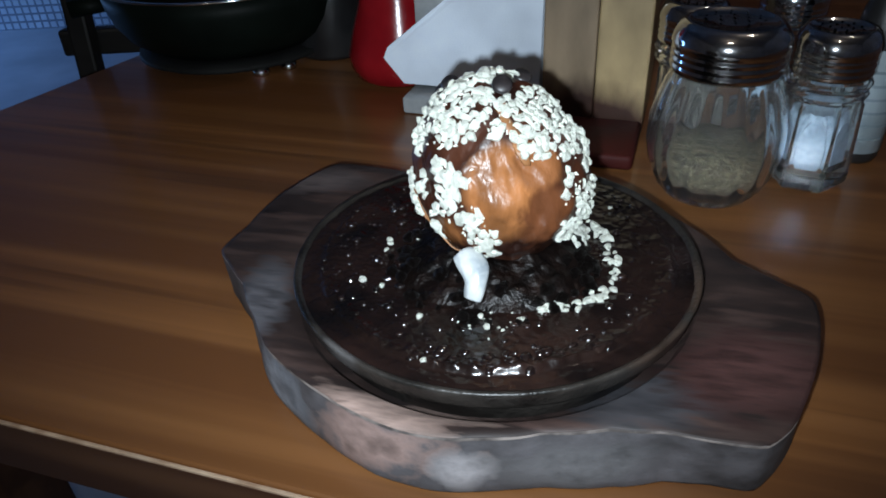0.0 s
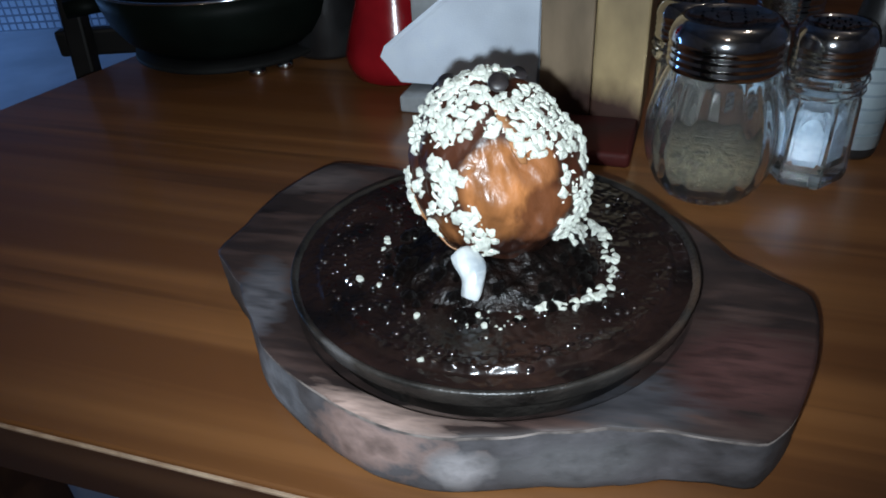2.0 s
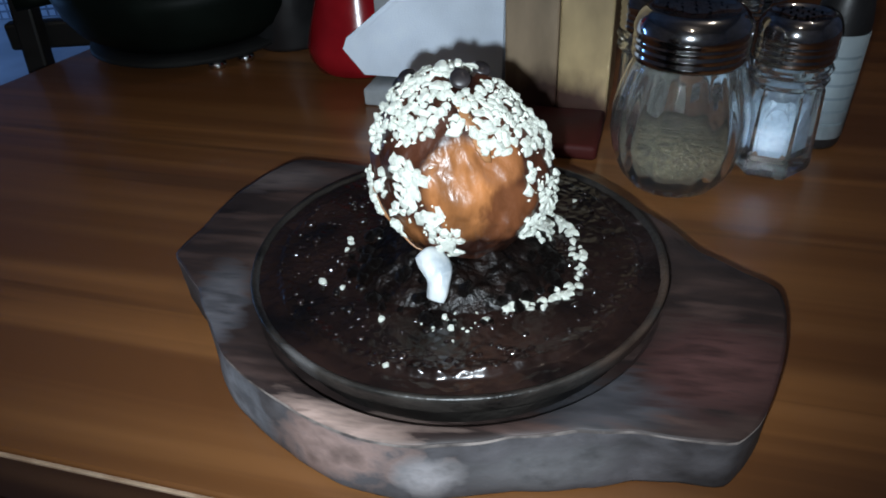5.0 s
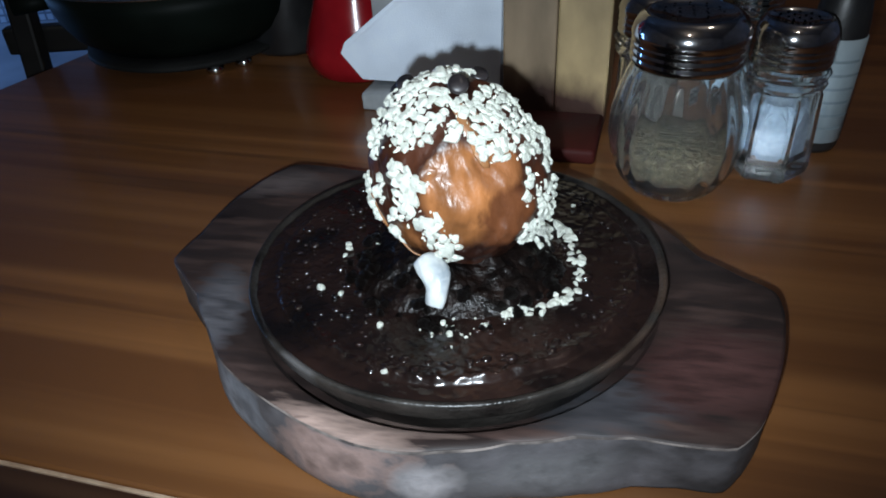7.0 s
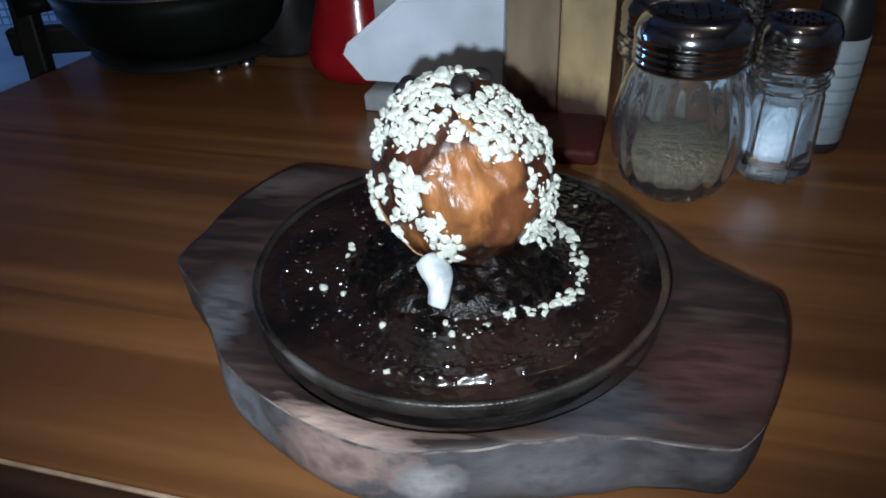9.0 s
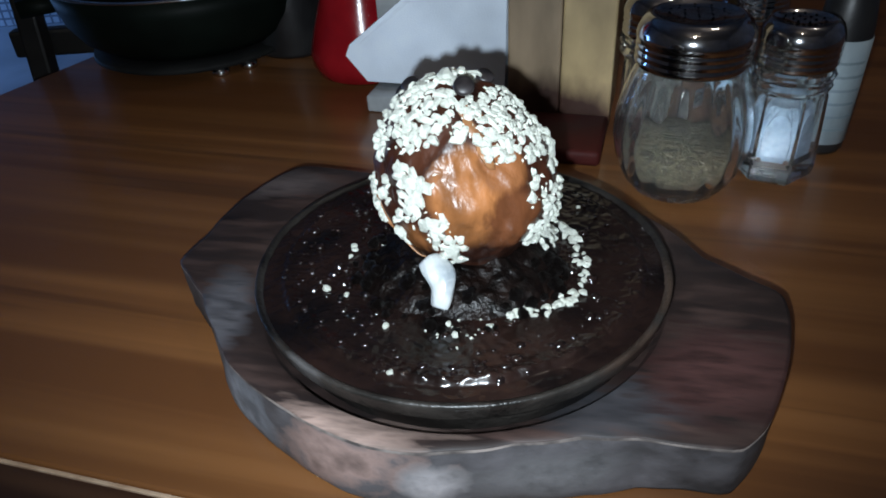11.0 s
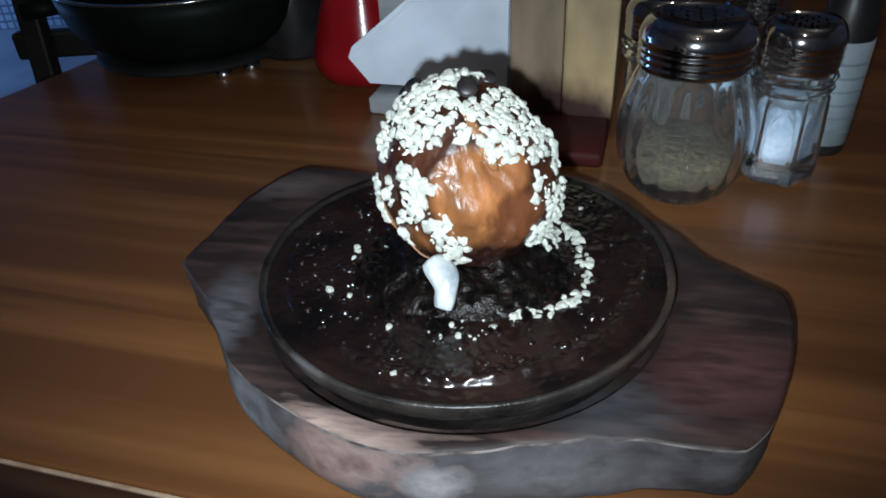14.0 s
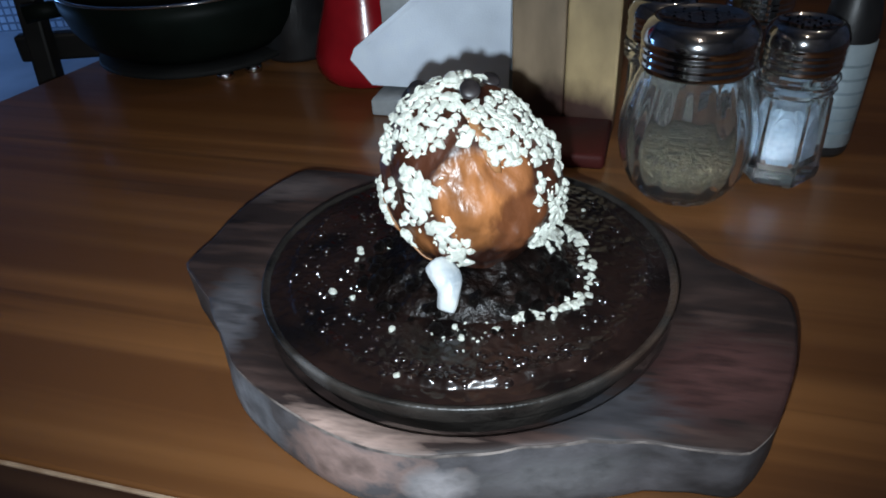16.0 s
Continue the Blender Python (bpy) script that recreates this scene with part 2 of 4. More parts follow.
WHITEWASH = mat("dim_ceiling_paint", (0.26, 0.25, 0.24), (0.34, 0.33, 0.32), scale=6, rough=0.9)
FLOORM = mat("blue_grey_floor", (0.30, 0.33, 0.38), (0.40, 0.43, 0.48), scale=5, rough=0.5)


def mosaic(name):
    m = mat(name, (0.32, 0.36, 0.42), (0.42, 0.47, 0.54), scale=8, rough=0.4)
    nt = m.node_tree
    N, L = nt.nodes, nt.links
    b = N["Principled BSDF"]
    old = b.inputs["Base Color"].links[0].from_socket
    tc = [n for n in N if n.type == "TEX_COORD"][0]
    mp = N.new("ShaderNodeMapping")
    mp.inputs["Rotation"].default_value = (radians(90), 0, 0)
    L.new(tc.outputs["Object"], mp.inputs["Vector"])
    br = N.new("ShaderNodeTexBrick")
    br.offset = 0
    br.inputs["Scale"].default_value = 1
    br.inputs["Brick Width"].default_value, br.inputs["Row Height"].default_value, br.inputs["Mortar Size"].default_value = 0.035, 0.035, 0.005
    br.inputs["Mortar"].default_value = (0.12, 0.14, 0.18, 1)
    L.new(mp.outputs[0], br.inputs["Vector"]), L.new(old, br.inputs["Color1"]), L.new(old, br.inputs["Color2"])
    L.new(br.outputs["Color"], b.inputs["Base Color"])
    return m


MOSAIC = mosaic("mosaic_wall")

# ---- mesh tools ----


def mesh_of(bm, material, smooth=True, name="mesh"):
    bmesh.ops.recalc_face_normals(bm, faces=bm.faces)
    me = bpy.data.meshes.new(name)
    bm.to_mesh(me)
    bm.free()
    for mm in (material if isinstance(material, (list, tuple)) else (material,)):
        me.materials.append(mm)
    if smooth:
        me.shade_smooth()
    return me


def part(name, bm, material, parent=None, label="", smooth=True, at=None):
    ob = new(name, bm if isinstance(bm, bpy.types.Mesh) else mesh_of(bm, material, smooth, name))
    if at is not None:
        ob.matrix_basis = at
    ob.parent = parent
    return tagged(ob, label)


def empty(name, m, label, category, group=""):
    ob = new(name)
    ob.empty_display_size = 0.02
    ob.matrix_basis = m
    return tagged(ob, label, category, group)


def lathe(profile, n=48, shape=None, caps=True):
    """A body of revolution from (radius, height) rows; shape(angle, z) scales the radius."""
    bm = bmesh.new()
    rings = []
    for r, z, *plain in profile:
        if r < 1e-6:
            rings.append([bm.verts.new((0, 0, z))])
        else:
            ring = []
            for k in range(n):
                a = 2 * math.pi * k / n
                s = r * (shape(a, z) if shape and not plain else 1)
                ring.append(bm.verts.new((s * math.cos(a), s * math.sin(a), z)))
            rings.append(ring)
    for a, b in zip(rings, rings[1:]):
        if len(a) == 1 and len(b) == 1:
            continue
        for k in range(n):
            j = (k + 1) % n
            if len(a) == 1:
                bm.faces.new((a[0], b[j], b[k]))
            elif len(b) == 1:
                bm.faces.new((a[k], a[j], b[0]))
            else:
                bm.faces.new((a[k], a[j], b[j], b[k]))
    if caps:
        for ring in (rings[0], rings[-1]):
            if len(ring) > 2:
                bm.faces.new(ring)
    return bm


def slab(points, z0, z1, bevel=0.002, segs=2):
    """A flat plate from an outline, with rounded rims."""
    bm = bmesh.new()
    low = [bm.verts.new((x, y, z0)) for x, y in points]
    high = [bm.verts.new((x, y, z1)) for x, y in points]
    bm.faces.new(low[::-1]), bm.faces.new(high)
    for k in range(len(points)):
        j = (k + 1) % len(points)
        bm.faces.new((low[k], low[j], high[j], high[k]))
    if bevel:
        rim = [e for e in bm.edges if abs(e.verts[0].co.z - e.verts[1].co.z) < 1e-9]
        bmesh.ops.bevel(bm, geom=rim, offset=bevel, segments=segs, affect="EDGES", profile=0.5)
    return bm


def box(sx, sy, sz, bevel=0.003, at=(0, 0, 0), segs=2):
    bm = bmesh.new()
    bmesh.ops.create_cube(bm, size=1, matrix=Matrix.Translation(at) @ Matrix.Diagonal((sx, sy, sz, 1)))
    if bevel:
        bmesh.ops.bevel(bm, geom=bm.edges[:], offset=bevel, segments=segs, affect="EDGES", profile=0.5)
    return bm


def rod(a, b, r0, r1=None, n=12):
    a, b = Vector(a), Vector(b)
    bm = bmesh.new()
    m = Matrix.Translation((a + b) / 2) @ (b - a).to_track_quat("Z", "Y").to_matrix().to_4x4()
    bmesh.ops.create_cone(bm, cap_ends=True, segments=n, radius1=r0, radius2=r1 or r0, depth=(b - a).length, matrix=m)
    return bm


# ---- room ----
FLOOR_Z = -0.72


def room():
    b = box(8, 8, 0.1, 0)
    bmesh.ops.translate(b, verts=b.verts, vec=(0.5, 0.2, FLOOR_Z - 0.05))
    tagged(part("floor", b, FLOORM, smooth=False), "blue-lit pale floor of the room", "floor", kind="structure")
    for nm, size, at, m in (("wall_north", (8, 0.12, 2.9), (0.5, 3.26, 0.68), MOSAIC), ("wall_south", (8, 0.12, 2.9), (0.5, -2.9, 0.68), PLASTER),
                            ("wall_east", (0.12, 6.0, 2.9), (2.9, 0.18, 0.68), PLASTER)):
        tagged(part(nm, box(*size, 0), m, smooth=False, at=pose(*at)), "small-tiled wall in blue light" if m is MOSAIC else "plain painted wall in the dark", "wall", kind="structure")
    west = bmesh.new()
    for y0, y1, z0, z1 in ((-2.82, 1.8, -.77, 2.13), (2.8, 3.18, -.77, 2.13), (1.8, 2.8, -.77, -0.55), (1.8, 2.8, 0.25, 2.13)):
        bmesh.ops.create_cube(west, size=1, matrix=Matrix.Translation((-3.2, (y0 + y1) / 2, (z0 + z1) / 2)) @ Matrix.Diagonal((0.12, y1 - y0, z1 - z0, 1)))
    tagged(part("wall_west", west, PLASTER, smooth=False), "plain painted wall with a window opening", "wall", kind="structure")
    tagged(part("ceiling", box(8, 8, 0.1, 0), WHITEWASH, smooth=False, at=pose(0.5, 0.2, 2.2)), "plain dark ceiling", "ceiling", kind="structure")


room()

# ---- table ----
EDGE_DIR = Vector((0.9444, -0.3288, 0))
SIDE_DIR = Vector((0.503, 0.864, 0))


def table():
    front = Vector((-0.1995, -0.0479, 0))
    left = Vector((-0.3652, 0.2908, 0))
    s = ((left - front).x * -SIDE_DIR.y + (left - front).y * SIDE_DIR.x) / (EDGE_DIR.x * -SIDE_DIR.y + EDGE_DIR.y * SIDE_DIR.x)
    a = front + EDGE_DIR * s
    b = a + EDGE_DIR * 1.5
    d = a + SIDE_DIR * 0.80
    c = d + EDGE_DIR * 1.2
    t = empty("dining_table", pose(0, 0, 0), "varnished reddish-brown wooden dining table with worn pale edge", "table")
    ring = [(p.x, p.y) for p in (a, b, c, d)]
    part("tabletop", slab(ring, -0.032, 0, 0.0015), TABLE, t, smooth=False)
    n = Vector((0.3288, 0.9444, 0))
    strip = [a - n * 0.0016, b - n * 0.0016, b, a]
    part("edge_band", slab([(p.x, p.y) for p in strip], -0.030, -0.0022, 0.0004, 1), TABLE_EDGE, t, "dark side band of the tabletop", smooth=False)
    part("worn_edge", slab([(p.x, p.y) for p in (a - n * 0.0019, b - n * 0.0019, b - n * 0.0003, a - n * 0.0003)], -0.0021, -0.0006, 0.0003, 1), WORN, t,
         "pale worn line along the table edge", smooth=False)
    for p in (a + EDGE_DIR * 0.1 + SIDE_DIR * 0.1, b - EDGE_DIR * 0.1 + SIDE_DIR * 0.1, c - EDGE_DIR * 0.1 - SIDE_DIR * 0.1, d + EDGE_DIR * 0.1 - SIDE_DIR * 0.1):
        part("leg", box(0.05, 0.05, 0.688, 0.004), TABLE_EDGE, t, smooth=False, at=pose(p.x, p.y, -0.376, 0, 0, -19))


table()

# ---- wooden serving board ----
OUTLINE = ((1.4, 0.1058), (14.6, 0.1017), (28, 0.0985), (42, 0.0955), (56, 0.0945), (70, 0.094), (82, 0.092), (95, 0.0915), (108, 0.104), (118.2, 0.127), (123.9, 0.143), (130.4, 0.1412), (141.6, 0.1368), (155.6, 0.1303), (166.0, 0.1312), (169.5, 0.1235), (177.4, 0.111), (191, 0.1031), (202.2, 0.1007), (213.8, 0.0971), (225.9, 0.0943), (239, 0.0945), (251.8, 0.0939), (262.1, 0.092), (275.3, 0.09), (289, 0.0947), (298, 0.1043), (303.9, 0.1177), (307.9, 0.1285), (313.3, 0.1297), (323.2, 0.1289), (330.5, 0.1288), (342.8, 0.1303), (348, 0.13), (349.8, 0.1276), (352.6, 0.1192))
# how far the foot of the side stands out past the top edge
FOOT = ((0, -.004), (60, 0), (150, 0), (165, -.001), (180, -.001), (195, .0010), (215, .0022), (240, .0045), (268, .0040), (290, .0072), (304, -.0010), (320, -.0005), (340, -.003), (360, -.004))


def outline(deg):
    rows = [(OUTLINE[-1][0] - 360, OUTLINE[-1][1]), *OUTLINE, (OUTLINE[0][0] + 360, OUTLINE[0][1])]
    for (a, r), (b, q) in zip(rows, rows[1:]):
        if a <= deg <= b:
            return r + (q - r) * (deg - a) / (b - a)
    return 0.1


def foot(deg):
    for (a, r), (b, q) in zip(FOOT, FOOT[1:]):
        if a <= deg <= b:
            return r + (q - r) * (deg - a) / (b - a)
    return 0


def serving_board():
    n = 300
    feet = [foot(360 * k / n) for k in range(n)]
    radii = [outline(360 * k / n) for k in range(n)]
    radii = [(radii[k - 1] + 4 * radii[k] + radii[(k + 1) % n]) / 6 for k in range(n)]
    bm = bmesh.new()
    rows = []
    # from the recess's centre out over the top, down the side and back under
    for share, r0, z in ((None, 0, .0140), (None, .0800, .0140), (None, .0835, .0215), (None, .0848, .0228), (0.0, 0.5, .0231), (0.0, .96, .0231), (0.0, 1.0, .0226), (0.06, 1.0, .0216),
                         (0.5, 1.0, .0130), (0.95, 1.0, .0040), (1.0, 1.0, .0012), (0.9, .995, 0.0), (None, .06, 0.0)):
        if share is None and r0 == 0:
            rows.append([bm.verts.new((0, 0, z))])
            continue
        ring = []
        for k in range(n):
            a = 2 * math.pi * k / n
            r = r0
            if share is not None:
                r = .0852 + (radii[k] - .0852) * r0 + feet[k] * share
                p = Vector((math.cos(a), math.sin(a), 0)) * r
                r += 0.0005 * noise.noise(p * 70 + Vector((0, 0, z * 90)))
            ring.append(bm.verts.new((r * math.cos(a), r * math.sin(a), z + (0.0004 * noise.noise((a * 4, r * 60, 0)) if share == 0 else 0))))
        rows.append(ring)
    for i, (a, b) in enumerate(zip(rows, rows[1:])):
        for k in range(n):
            j = (k + 1) % n
            f = bm.faces.new((a[0], b[k], b[j]) if len(a) == 1 else (a[k], b[k], b[j], a[j]))
            f.material_index = 2 if i == 6 else 1 if i > 6 else 0
    bm.faces.new(rows[-1])
    ob = part("serving_board", bm, (BOARD, BOARD_SIDE, BOARD_WORN))
    tagged(ob, "dark charred wooden serving board with grey scuffed sides", "serving board")


serving_board()

# ---- cast-iron plate ----


def iron_plate():
    prof = [(0, .0141), (.0740, .0141), (.0760, .0155), (.0778, .0235), (.0800, .0262), (.0826, .0272), (.0834, .0285), (.0846, .0335), (.0850, .0350), (.0845, .0358), (.0834, .0357), (.0822, .0349), (.0812, .0335), (.0780, .0300), (0, .0290)]
    ob = part("sizzler_plate", lathe(prof, 192, lambda a, z: 1 + 0.0030 * noise.noise((4 * math.cos(a), 4 * math.sin(a), z * 120)) + 0.0016 * noise.noise((15 * math.cos(a), 15 * math.sin(a), z * 200)), caps=False), IRON)
    tagged(ob, "round black cast-iron sizzler plate set in a wooden board", "plate")


iron_plate()


# ---- the dessert ----
dessert = empty("sizzling_brownie", pose(0, 0, .0290), "chocolate ice cream on brownie in bubbling sauce with nut flakes", "dessert")
Z0 = .0290
BALL = Vector((0.0040, 0.0, 0.0735))


def ball_radius(d):
    """Distance from the scoop's centre to its surface in the direction d: an egg with a drawn-in, flattish top."""
    up = d.z
    r = 0.0390 + 0.0020 * max(0, up) ** 2 - 0.001 * max(0, -up)
    r += 0.0012 * noise.noise(d * 2.3) + 0.0007 * noise.noise(d * 6.0)
    fold = noise.noise(Vector((d.x * 3.2 + 0.8 * d.z, d.y * 3.2, d.z * 1.6)) + Vector((3.1, 0, 1.7)))
    crease = noise.noise(Vector((d.x * 7 + 2 * d.z, d.y * 7, d.z * 2.5)) + Vector((1.3, 4, 0.2)))
    dent = noise.noise(d * 3.1 + Vector((0.4, 7.7, 2.2)))
    ridge = max(0, 1 - abs(d.dot(VRIGHT) - 0.16 + 0.20 * d.dot(VUP)) / 0.10) * max(0, d.dot(VIEW))
    x, y = d.dot(VRIGHT) - 0.08, d.dot(VUP) + 0.34
    edge = math.hypot(x / 0.44, y / 0.56) + 0.22 * noise.noise(d * 4.2) + 0.10 * noise.noise(d * 11)
    bare = max(0, min(1, (1.0 - edge) / 0.16)) if d.dot(VIEW) > 0 else 0
    r -= 0.0017 * bare * bare * (3 - 2 * bare)
    return r + 0.0016 * fold + 0.0018 * min(0.30, abs(crease)) + 0.0014 * dent + 0.0012 * ridge - 0.0010


def on_scoop(d, lift=0.0006):
    """The surface point in the direction d: drawn in to a blunt cone above, leaning to one side."""
    p = d * (ball_radius(d) + lift)
    k = max(0, min(1, (p.z + 0.002) / 0.040))
    s = 0.915 - 0.185 * k ** 2
    return Vector((p.x * s - 0.0065 * k, p.y * s, p.z * (0.91 if p.z < 0 else 1)))


def on_ball(a, b):
    """The direction of the surface point seen a right and b above the scoop's middle, in scoop radii."""
    u, v = a, b
    for _ in range(8):
        q = u * u + v * v
        if q > 0.98:
            u, v, q = u * math.sqrt(0.98 / q), v * math.sqrt(0.98 / q), 0.98
        d = (VRIGHT * u + VUP * v + VIEW * math.sqrt(1 - q)).normalized()
        p = on_scoop(d, 0) / 0.0385
        u, v = u + 0.7 * (a - p.dot(VRIGHT)), v + 0.7 * (b - p.dot(VUP))
    return d


def scoop():
    bm = bmesh.new()
    bmesh.ops.create_icosphere(bm, subdivisions=6, radius=1)
    for v in bm.verts:
        d = v.co.normalized()
        v.co = on_scoop(d, 0)
    return part("ice_cream_scoop", bm, ICE, dessert, "light brown ice cream coated with chocolate syrup", at=pose(*(BALL - Vector((0, 0, Z0)))))


ball = scoop()
rng = random.Random(4)


def flake_mesh(k, thick):
    r = random.Random(k)
    n = r.choice((6, 7, 8))
    bm = bmesh.new()
    long = r.uniform(1.1, 1.9)
    low, high = [], []
    for i in range(n):
        a = 2 * math.pi * i / n + r.uniform(-0.2, 0.2)
        q = r.uniform(0.62, 1.2)
        x, y = q * math.cos(a) * long * 0.8, q * math.sin(a) * 0.8
        bend = 0.18 * x * x
        low.append(bm.verts.new((x, y, -thick - bend)))
        high.append(bm.verts.new((x * 0.82, y * 0.82, thick * r.uniform(0.7, 1.3) - bend)))
    bm.faces.new(low[::-1])
    top = bm.verts.new((0, 0, thick * 1.25))
    for i in range(n):
        j = (i + 1) % n
        bm.faces.new((low[i], low[j], high[j], high[i]))
        bm.faces.new((high[i], high[j], top))
    return mesh_of(bm, NUT, False, "nut_flake")


FLAKES = [flake_mesh(k, 0.26) for k in range(16)]


def flake(parent, place, normal, size, name="nut_flake", tilt=0.35):
    nrm = (Vector(normal).normalized() + Vector([rng.uniform(-tilt, tilt) for _ in range(3)])).normalized()
    q = nrm.to_track_quat("Z", "Y").to_matrix().to_4x4() @ pose(0, 0, 0, 0, 0, rng.uniform(0, 360))
    ob = new(name, rng.choice(FLAKES))
    ob.parent = parent
    ob.matrix_basis = Matrix.Translation(place) @ q @ Matrix.Diagonal((size, size, size, 1))
    return ob


# patches of nut flakes on the scoop: right, up, half-widths
CAP = ((-.425, .636, .30, .36), (-.545, .417, .19, .16), (-.162, .943, .28, .11), (.392, .638, .25, .21), (.301, .335, .23, .21), (.639, .381, .23, .27), (.834, .224, .10, .19), (.043, .616, .15, .08), (-.053, .385, .06, .10),
       (-.801, .425, .07, .21))
LOW = ((-.491, -.167, .13, .21), (-.575, .051, .09, .08), (-.647, -.375, .08, .06), (-.328, -.458, .11, .12), (-.195, -.634, .15, .11), (-.655, -.588, .045, .10), (-.93, -.251, .06, .21), (-.764, -.114, .035, .14), (.592, -.123, .03, .16),
       (.755, -.184, .10, .12), (.88, -.16, .04, .12), (.781, -.384, .11, .09), (.665, -.581, .13, .13), (.765, -.70, .11, .08), (-.153, -.78, .08, .06))


def scatter_flakes():
    """Flakes laid side by side in each patch, with dark coating left bare between them."""
    taken = []
    for k, (a, b, ra, rb) in enumerate(CAP + LOW + CAP[:6]):
        second = k >= len(CAP + LOW)
        if k == len(CAP + LOW):
            taken = []
        for _ in range(int(12 + 5200 * ra * rb)):
            u, v = rng.uniform(-1, 1), rng.uniform(-1, 1)
            if u * u + v * v > rng.uniform(0.7, 1.1):
                continue
            x, y, gap = a + u * ra, b + v * rb, rng.uniform(0.13, 0.20) if second else rng.uniform(0.046, 0.078)
            if any((x - p) ** 2 + (y - q) ** 2 < gap * gap for p, q in taken):
                continue
            taken.append((x, y))
            d = on_ball(x, y)
            flake(ball, on_scoop(d, rng.uniform(0.0003, 0.0014) + 0.0012 * second), d, rng.uniform(0.0016, 0.0025) + (0.0009 if rng.random() < 0.15 else 0), tilt=0.36 if abs(x) < 0.6 else 0.75)


scatter_flakes()

# flakes that stand off the scoop's flanks, caught in the running coat
for side, low, high, count in ((-.90, -.46, .02, 16), (-.82, .18, .62, 9), (.86, -.66, -.30, 12), (.70, -.86, -.62, 9)):
    for _ in range(count):
        d = on_ball(side + rng.gauss(0, .03), rng.uniform(low, high))
        across = d.cross(VUP).normalized() * rng.choice((-1, 1))
        flake(ball, on_scoop(d, rng.uniform(0.0006, 0.0026)), across + d * 0.3 + VIEW * 0.6, rng.uniform(0.0013, 0.0022), tilt=0.5)


def nut_crumbs():
    """The fine chopped nut between the flakes."""
    r, verts, faces = random.Random(33), [], []
    for a, b, ra, rb in CAP + LOW:
        for _ in range(int(3 + 900 * ra * rb)):
            u, v = r.gauss(0, .55), r.gauss(0, .55)
            d = on_ball(max(-.93, min(.93, a + u * ra)), b + v * rb)
            p, s, base = on_scoop(d, r.uniform(.0001, .0006)), r.uniform(.0004, .0010), len(verts)
            q = Euler((r.uniform(0, 6), r.uniform(0, 6), r.uniform(0, 6))).to_matrix()
            for k in ((1.5, 0, 0), (-1.3, .2, 0), (0, .8, .1), (.1, -.9, 0), (0, .1, .7), (.2, 0, -.6)):
                verts.append(p + q @ Vector(k) * s)
            faces += [tuple(base + i for i in f) for f in ((0, 2, 4), (2, 1, 4), (1, 3, 4), (3, 0, 4), (2, 0, 5), (1, 2, 5), (3, 1, 5), (0, 3, 5))]
    me = bpy.data.meshes.new("nut_dust")
    me.from_pydata(verts, [], faces)
    me.materials.append(NUT)
    tagged(part("nut_dust", me, None, ball, "fine white nut crumbs"), kind="stuff")


nut_crumbs()
for _ in range(22):
    d = Vector((rng.uniform(-1, 1), rng.uniform(0.1, 1), rng.uniform(-0.6, 1))).normalized()
    flake(ball, on_scoop(d), d, rng.uniform(0.0013, 0.0022))


def chips():
    me = mesh_of(lathe([(0, -.0012), (.0030, -.0012), (.0037, -.0004), (.0037, .0006), (.0030, .0013), (0, .0015)], 20, caps=False), CHIP, True, "chocolate_chip")
    for a, b, out in ((-.024, .71, .0042), (.20, .95, .0015), (-.560, .93, .001), (-.62, .86, .001)):
        d = on_ball(a, b)
        ob = part("chocolate_chip", me, None, ball)
        nrm = (d * 0.6 + VIEW * 0.5)
        ob.matrix_basis = Matrix.Translation(on_scoop(d, 0.0006 + out)) @ nrm.to_track_quat("Z", "Y").to_matrix().to_4x4()


chips()


def brownie():
    """A low crumbled mound, its skirt running out into the sauce."""
    bm = bmesh.new()
    n, rings, grid = 120, 40, []
    for i in range(rings + 1):
        s = i / rings
        ring = []
        for k in range(n):
            a = 2 * math.pi * k / n
            d = Vector((math.cos(a), math.sin(a), 0))
            reach = 0.0425 + 0.004 * noise.noise(d * 1.7 + Vector((5, 0, 0))) + 0.0015 * noise.noise(d * 6)
            p = d * reach * s
            h = 0.0150 * (1 - s ** 2.6) - 0.0012
            rough = min(1, 4 * (1 - s))
            h += rough * (0.0030 * noise.noise(p * 90) + 0.0016 * noise.noise(p * 230) + 0.0007 * noise.noise(p * 600))
            ring.append(bm.verts.new((p.x, p.y, 0.0050 + h)))
        grid.append(ring)
    for a, b in zip(grid, grid[1:]):
        for k in range(n):
            j = (k + 1) % n
            bm.faces.new((a[k], b[k], b[j], a[j]))
    bmesh.ops.remove_doubles(bm, verts=bm.verts, dist=1e-7)
    part("brownie", bm, FUDGE, dessert, "dark crumbly brownie soaked in sauce", at=pose(0.001, -0.004, 0))


brownie()


